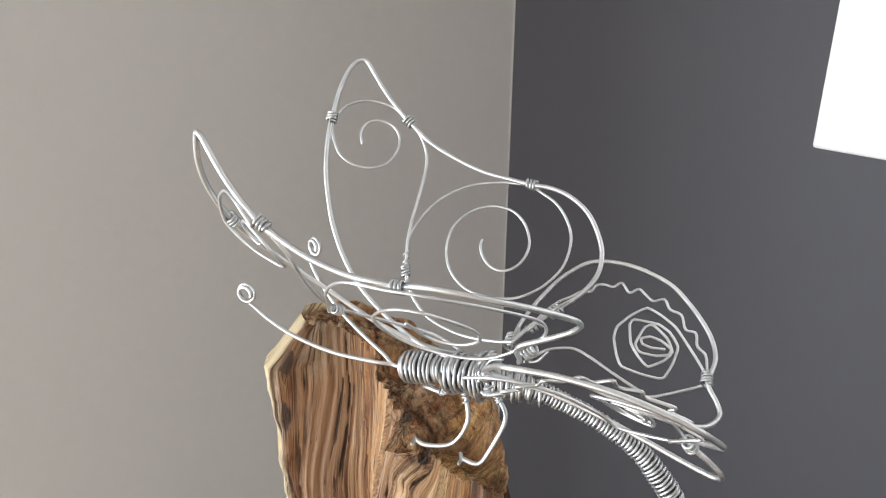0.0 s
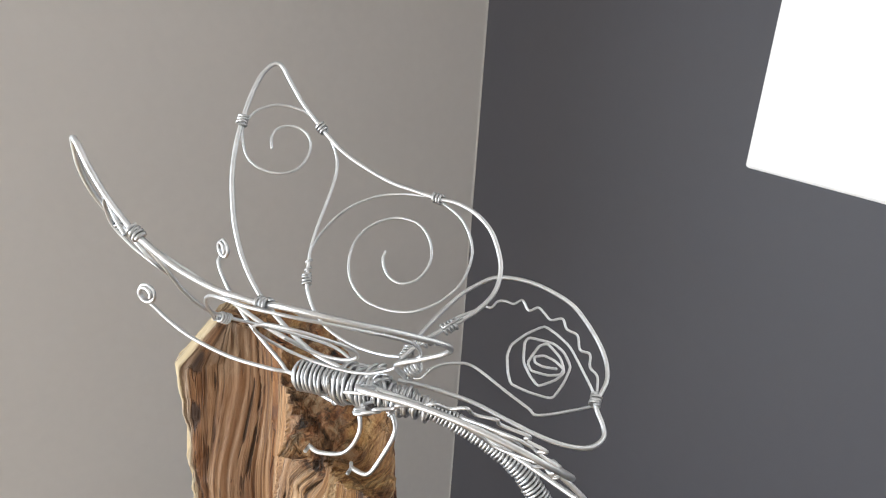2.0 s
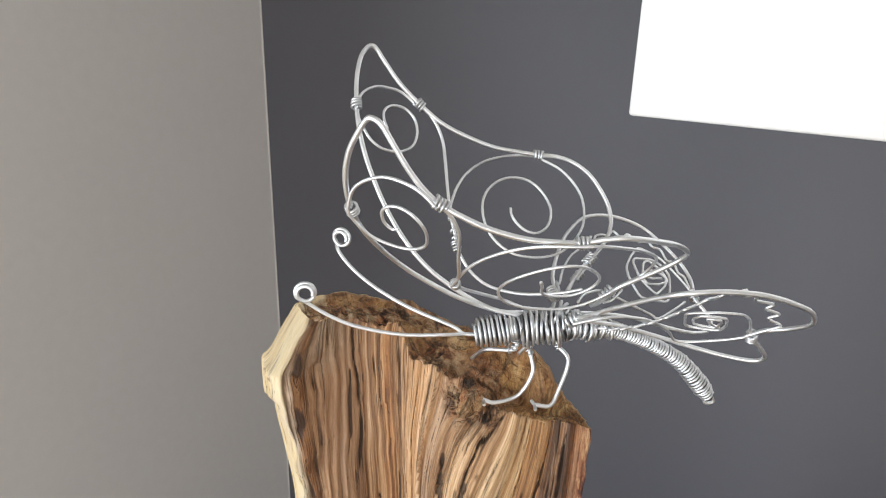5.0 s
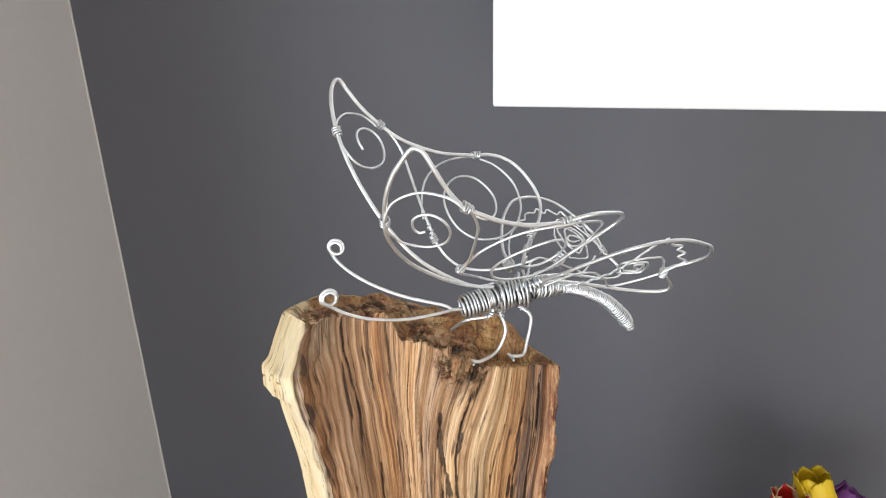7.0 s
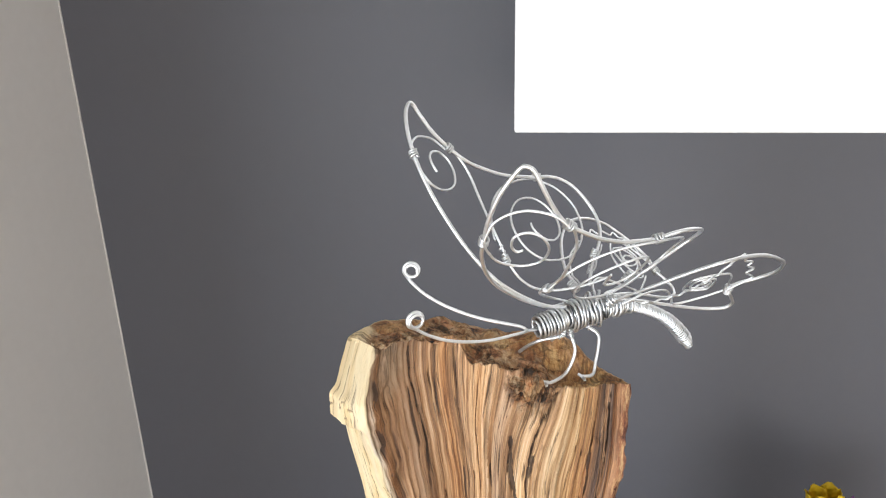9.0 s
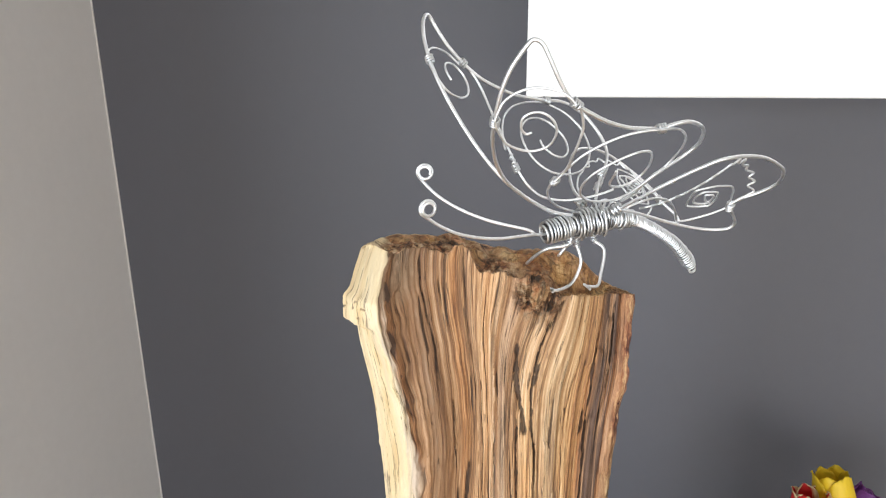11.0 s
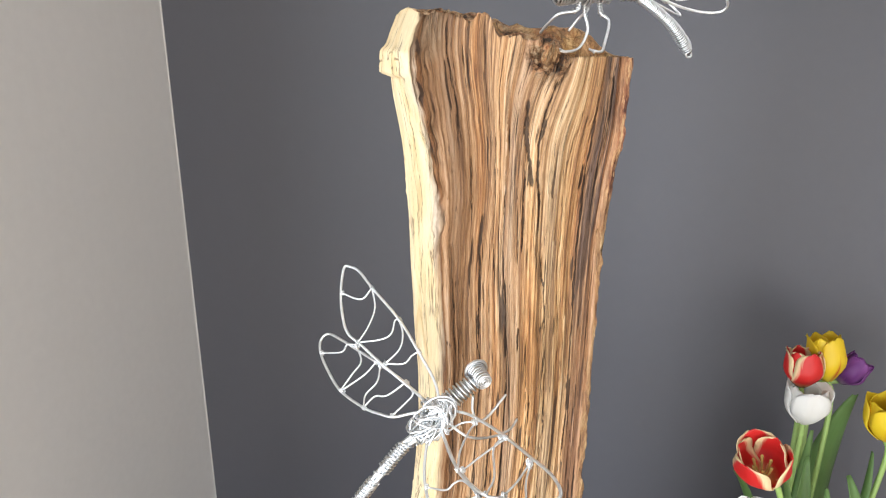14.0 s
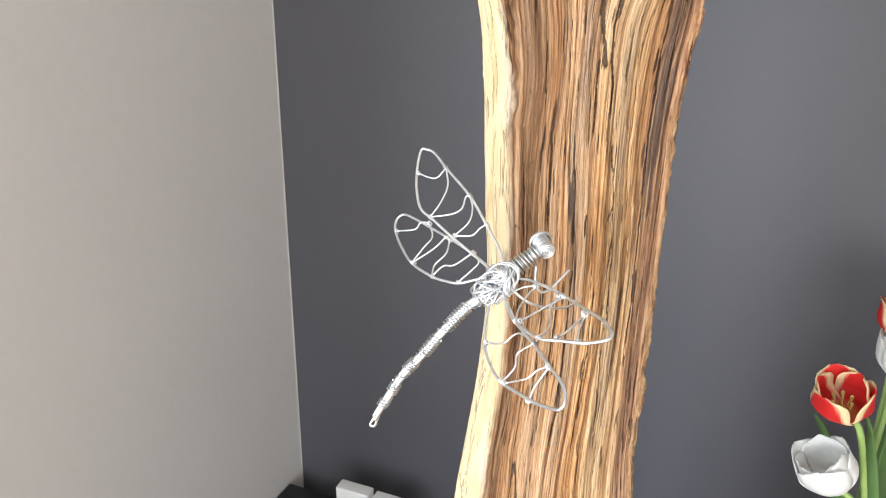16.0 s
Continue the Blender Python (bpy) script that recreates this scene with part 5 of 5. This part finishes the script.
        part("eye", bm, ALUMINIUM, crown, "flat spiral of wire")
    for path in (((-0.036, -0.086, 1.333), (-0.0355, -0.088, 1.322), (-0.032, -0.086, 1.313), (-0.026, -0.079, 1.3135), (-0.016, -0.068, 1.3255)), ((-0.050, -0.103, 1.320), (-0.035, -0.103, 1.311), (-0.022, -0.086, 1.302), (-0.012, -0.070, 1.299), (-0.008, -0.060, 1.302)), ((-0.058, -0.100, 1.318), (-0.060, -0.080, 1.302), (-0.062, -0.055, 1.292), (-0.062, -0.028, 1.290))):
        wire("leg", spline(path, 6), 0.00095, ALUMINIUM, fly)


wire_dragonfly()


# ---------------------------------------------------------------- tulips
def see_through(n, colour, share):
    """Lets a share of the light shine through a thin petal or leaf."""
    glow, both = n.add("BsdfTranslucent"), n.add("MixShader")
    both.inputs[0].default_value = share
    n.link(colour, glow.inputs["Color"])
    n.link(n.bsdf.outputs[0], both.inputs[1])
    n.link(glow.outputs[0], both.inputs[2])
    n.link(both.outputs[0], n.tree.nodes["Material Output"].inputs["Surface"])
    return n.mat


def petal_material(name, edge, heart, base, spread, thin=0.45):
    """A tulip petal: the flame runs up the middle, the rim is paler; veins run along."""
    n = Nodes(name)
    c, s = n.add("TexCoord"), n.add("SeparateXYZ")
    n.link(c.outputs["UV"], s.inputs[0])
    m = n.add("Mapping")
    m.inputs["Scale"].default_value = (26, 2.0, 1)
    n.link(c.outputs["UV"], m.inputs["Vector"])
    vein = n.noise(m.outputs["Vector"], 1, 4, 0.6, 0.4)
    off = n.math("ABSOLUTE", n.math("SUBTRACT", s.outputs[0], 0.5))
    reach = n.math("ADD", n.math("MULTIPLY_ADD", s.outputs[1], 0.22, off), n.math("MULTIPLY_ADD", vein, 0.16, -0.08))
    flame = n.ramp(reach, [(max(0.0, spread - 0.05), (1, 1, 1)), (spread + 0.05, (0, 0, 0))])
    colour = n.mix(flame, edge, heart)
    foot = n.ramp(s.outputs[1], [(0.03, (1, 1, 1)), (0.2, (0, 0, 0))])
    colour = n.mix(n.math("MULTIPLY", foot, 0.7), colour, base)
    colour = n.mix(n.math("MULTIPLY", vein, 0.09), colour, tuple(q * 0.7 for q in heart))
    n.bump(vein, 0.3, 0.0008)
    n.set(Base_Color=colour, Roughness=0.45)
    return see_through(n, colour, thin)


RED_CREAM = petal_material("red_cream_petal", (0.94, 0.79, 0.47), (0.74, 0.030, 0.028), (0.82, 0.64, 0.26), 0.478, 0.32)
YELLOW = petal_material("yellow_petal", (0.90, 0.68, 0.03), (0.86, 0.58, 0.02), (0.66, 0.55, 0.08), 0.25, 0.35)
YELLOW_FLAME = petal_material("yellow_flamed_petal", (0.90, 0.67, 0.03), (0.62, 0.10, 0.02), (0.60, 0.52, 0.06), 0.10, 0.35)
WHITE_PETAL = petal_material("white_petal", (0.95, 0.945, 0.92), (0.945, 0.94, 0.91), (0.90, 0.90, 0.76), 0.30, 0.42)
PURPLE = petal_material("purple_petal", (0.33, 0.10, 0.38), (0.24, 0.06, 0.29), (0.50, 0.45, 0.50), 0.35)


def leaf_material():
    n = Nodes("tulip_leaf")
    c, m = n.add("TexCoord"), n.add("Mapping")
    m.inputs["Scale"].default_value = (38, 1.5, 1)
    n.link(c.outputs["UV"], m.inputs["Vector"])
    vein = n.noise(m.outputs["Vector"], 1, 3)
    patch = n.noise(n.coords((1, 1, 1)), 30, 3)
    colour = n.mix(vein, (0.075, 0.165, 0.040), (0.15, 0.29, 0.075))
    colour = n.mix(patch, colour, (0.19, 0.31, 0.11))
    n.bump(vein, 0.3, 0.0006)
    n.set(Base_Color=colour, Roughness=0.42)
    return see_through(n, colour, 0.3)


LEAF = leaf_material()
STEM = plain("tulip_stem", (0.30, 0.44, 0.13), 0.45, scale=60, change=0.2)
STAMEN = plain("stamen", (0.55, 0.42, 0.12), 0.7, scale=300)


def sheet_mesh(grid, thick):
    """A closed thin skin from a grid of points: two sides and a rim."""
    bm = bmesh.new()
    uv = bm.loops.layers.uv.new("UVMap")
    rows, cols = len(grid), len(grid[0])
    normal = [[None] * cols for _ in range(rows)]
    for i in range(rows):
        for j in range(cols):
            a = grid[min(i + 1, rows - 1)][j] - grid[max(i - 1, 0)][j]
            b = grid[i][min(j + 1, cols - 1)] - grid[i][max(j - 1, 0)]
            q = a.cross(b)
            normal[i][j] = q.normalized() if q.length > 1e-12 else Vector((0, 0, 1))
    front = [[bm.verts.new(grid[i][j] + normal[i][j] * thick / 2) for j in range(cols)] for i in range(rows)]
    back = [[bm.verts.new(grid[i][j] - normal[i][j] * thick / 2) for j in range(cols)] for i in range(rows)]

    def face(vs, st):
        f = bm.faces.new(vs)
        for loop, (i, j) in zip(f.loops, st):
            loop[uv].uv = (j / (cols - 1), i / (rows - 1))

    for i in range(rows - 1):
        for j in range(cols - 1):
            k = [(i, j), (i + 1, j), (i + 1, j + 1), (i, j + 1)]
            face([front[a][b] for a, b in k], k)
            k = k[::-1]
            face([back[a][b] for a, b in k], k)
    edge = [(i, 0) for i in range(rows)] + [(rows - 1, j) for j in range(1, cols)] + [(i, cols - 1) for i in range(rows - 2, -1, -1)] + [(0, j) for j in range(cols - 2, 0, -1)]
    for a, b in zip(edge, edge[1:] + edge[:1]):
        face([front[a[0]][a[1]], back[a[0]][a[1]], back[b[0]][b[1]], front[b[0]][b[1]]], [a, a, b, b])
    return bm


def petal(height, radius, width, open_, angle, seed, tip=0.2):
    """One cupped petal with a rounded end, standing at an angle round the flower's axis. open_: 0 closed, 1 wide open."""
    rows, cols, grid = 17, 11, []
    top = 0.74 + 0.50 * open_
    for i in range(rows):
        v = i / (rows - 1)
        belly = 0.14 + 0.86 * math.sin(min(1.0, v * 2.0) * math.pi / 2) ** 0.8
        r = radius * (belly + (top - 1) * smoothstep(0.45, 1.0, v))
        w = width * max(0.02, 1 - abs(1.96 * v - 0.97) ** (2.9 - tip)) ** 0.5
        z = height * (v - 0.12 * open_ * v * v)
        row = []
        for j in range(cols):
            u = j / (cols - 1) - 0.5
            a = angle + u * w / max(r, radius * 0.62)
            edge = abs(2 * u)
            rr = r * (1 - 0.05 * edge ** 2 + 0.10 * open_ * edge ** 2 * v) + 0.0016 * noise.noise((u * 4 + seed, v * 3, 0.7)) + 0.0022 * edge ** 3 * math.sin(5 * v + seed * 2)
            row.append(Vector((math.cos(a) * rr, math.sin(a) * rr, z - 0.05 * height * edge ** 2 * v + 0.0025 * noise.noise((u * 6, v * 3, seed)) * v)))
        grid.append(row)
    return sheet_mesh(grid, 0.0010)


def leaf_line(base, tip, bend, wide, parent, seed=0.0):
    """A long folded leaf from base to tip that bends outwards."""
    base, tip, bend = Vector(base), Vector(tip), Vector(bend)
    rows, grid = 26, []
    mid = (base + tip) / 2 + bend
    across0 = (tip - base).cross(bend if bend.length > 1e-6 else Vector((0, 1, 0))).normalized()
    for i in range(rows):
        t = i / (rows - 1)
        p = base * (1 - t) ** 2 + mid * 2 * t * (1 - t) + tip * t * t
        q = ((mid - base) * (1 - t) + (tip - mid) * t).normalized()
        side = (across0 - q * across0.dot(q)).normalized()
        side = (Matrix.Rotation(0.9 * (t - 0.3) * math.sin(seed), 3, q) @ side)
        out = side.cross(q)
        w = wide * (math.sin(math.pi * min(0.98, 0.12 + 0.86 * t)) ** 0.7) * 0.5
        grid.append([p + side * w * u + out * w * (0.45 * u * u - 0.1 + 0.10 * noise.noise((u * 2 + seed, t * 5, 0.3))) for u in (-1, -0.66, -0.33, 0, 0.33, 0.66, 1)])
    return part("leaf", sheet_mesh(grid, 0.0012), LEAF, parent)


def tulip(at, lean, foot, material, height, radius, open_, label, turn=0.0, tip=0.35, sway=(0, 0, 0), gap=None, bend=(0, 0, 0)):
    """A tulip whose cup's bottom stands at a point; its stem bends down to its foot in the vase."""
    at, up = Vector(at), Vector(lean).normalized()
    t = thing("tulip", tuple(foot), label, "flower", "tulips in the vase")
    place = Matrix.Translation(at) @ Vector((0, 0, 1)).rotation_difference(up).to_matrix().to_4x4()
    for k in range(6):
        if k == gap:
            continue
        inner = k % 2
        bm = petal(height * (0.97 if inner else 1.0) * (1 + 0.04 * noise.noise((k * 3.3, turn, 1))), radius * (0.88 if inner else 1.0), radius * (1.75 if inner else 1.95), open_ * (0.75 if inner else 1.0) + 0.10 * noise.noise((k * 2.1 + turn, 4, 2)), turn + k * math.pi / 3, k + turn * 3, tip)
        bmesh.ops.transform(bm, matrix=place, verts=bm.verts)
        part("petal", bm, material, t)
    if 0.47 < open_ < 0.55:
        for k in range(6):
            a = k * math.pi / 3 + 0.4
            bm = bmesh.new()
            tube(bm, [place @ Vector((math.cos(a) * 0.003, math.sin(a) * 0.003, 0.004)), place @ Vector((math.cos(a) * 0.008, math.sin(a) * 0.008, 0.016)), place @ Vector((math.cos(a) * 0.010, math.sin(a) * 0.010, 0.026))], 0.0012, 6, lambda s: 0.6 + 0.9 * s)
            part("stamen", bm, STAMEN, t)
    foot = Vector(foot)
    line = spline([at + up * 0.004, at - up * 0.05 + Vector(bend), at.lerp(foot, 0.5) - up * 0.02 + Vector(sway), foot.lerp(at, 0.15), foot], 8)
    bm = bmesh.new()
    tube(bm, line, 0.0036, 10, lambda s: 0.92 + 0.25 * s)
    part("stem", bm, STEM, t)
    return t


VASE_AT = Vector((0.33, 0.33, 0.45))


def glass_vase():
    n = Nodes("clear_glass")
    glass = n.set(Base_Color=(0.93, 0.96, 0.95), Roughness=0.02, Transmission_Weight=1.0, IOR=1.45)
    v = thing("glass_vase", tuple(VASE_AT), "tall clear glass vase holding the tulips", "vase")
    bm = bmesh.new()
    outer = [(0.0, 0.0), (0.052, 0.0), (0.056, 0.004), (0.054, 0.10), (0.052, 0.22), (0.060, 0.33), (0.064, 0.35), (0.062, 0.352), (0.057, 0.33), (0.049, 0.22), (0.051, 0.10), (0.050, 0.012), (0.0, 0.010)]
    rings = []
    for r, z in outer:
        rings.append([bm.verts.new(VASE_AT + Vector((max(r, 1e-4) * math.cos(a), max(r, 1e-4) * math.sin(a), z))) for a in [2 * math.pi * k / 48 for k in range(48)]])
    for one, two in zip(rings, rings[1:]):
        for k in range(48):
            bm.faces.new((one[k], one[(k + 1) % 48], two[(k + 1) % 48], two[k]))
    part("vase_body", bm, glass, v)


glass_vase()


def foot(a, r=0.03):
    return tuple(VASE_AT + Vector((r * math.cos(a), r * math.sin(a), 0.02)))


open_red = tulip((0.2370, 0.206, 1.0985), (-0.20, -0.34, 1), foot(3.9), RED_CREAM, 0.052, 0.0280, 0.52, "wide open red tulip with cream-edged petals", -0.30, -1.3, (0.05, 0.0, 0.0), 5, (0.022, 0.0, 0.0))
low_white = tulip((0.2500, 0.205, 1.0085), (-0.60, -0.22, 1), foot(3.5), WHITE_PETAL, 0.060, 0.0300, 0.46, "wide open white tulip low in the bunch", 0.35, -1.6, (0.01, 0, 0))
top_white = tulip((0.3280, 0.395, 1.0620), (0.0, 0.06, 1), foot(2.0), WHITE_PETAL, 0.061, 0.0265, 0.56, "half open white tulip", 0.52, -1.6)
top_red = tulip((0.3240, 0.418, 1.1040), (-0.04, 0.16, 1), foot(1.6), RED_CREAM, 0.055, 0.0240, 0.36, "closed red tulip with cream petal tips", 0.78, -1.4)
top_yellow = tulip((0.3610, 0.440, 1.1060), (-0.16, 0.22, 1), foot(1.0), YELLOW_FLAME, 0.068, 0.0240, 0.40, "yellow tulip with a few red flames", 1.0, -0.5)
side_purple = tulip((0.3890, 0.480, 1.0870), (0.75, 0.1, 1), foot(0.6), PURPLE, 0.048, 0.0205, 0.2, "dark purple tulip behind the others", 0.1, -0.5)
side_yellow = tulip((0.4320, 0.400, 1.0500), (-0.10, 0.0, 1), foot(0.2), YELLOW, 0.066, 0.0285, 0.46, "opening yellow tulip at the bunch's edge", 0.4, -0.8)

for base, tip, bend, wide, owner, seed in (
    ((0.345, 0.345, 0.62), (0.340, 0.392, 1.055), (0.0, 0.02, 0.02), 0.026, top_white, 0.4),
    ((0.385, 0.400, 0.62), (0.400, 0.440, 1.090), (-0.02, 0.07, 0.03), 0.062, top_yellow, 0.15),
    ((0.400, 0.340, 0.62), (0.370, 0.330, 1.035), (0.04, -0.07, 0.05), 0.050, side_yellow, 0.3),
    ((0.320, 0.330, 0.62), (0.228, 0.285, 1.048), (0.02, 0.02, 0.12), 0.022, open_red, 0.4),
    ((0.325, 0.325, 0.62), (0.285, 0.300, 1.050), (0.03, 0.0, 0.03), 0.044, low_white, 0.6),
    ((0.350, 0.320, 0.62), (0.338, 0.300, 1.032), (0.02, -0.06, 0.03), 0.036, top_red, 0.3),
    ((0.345, 0.335, 0.62), (0.325, 0.345, 1.045), (-0.01, -0.05, 0.03), 0.032, top_red, 0.5),
    ((0.360, 0.350, 0.62), (0.420, 0.400, 1.030), (0.03, 0.0, 0.05), 0.040, side_purple, 0.3),
):
    leaf_line(base, tip, bend, wide, owner, seed)
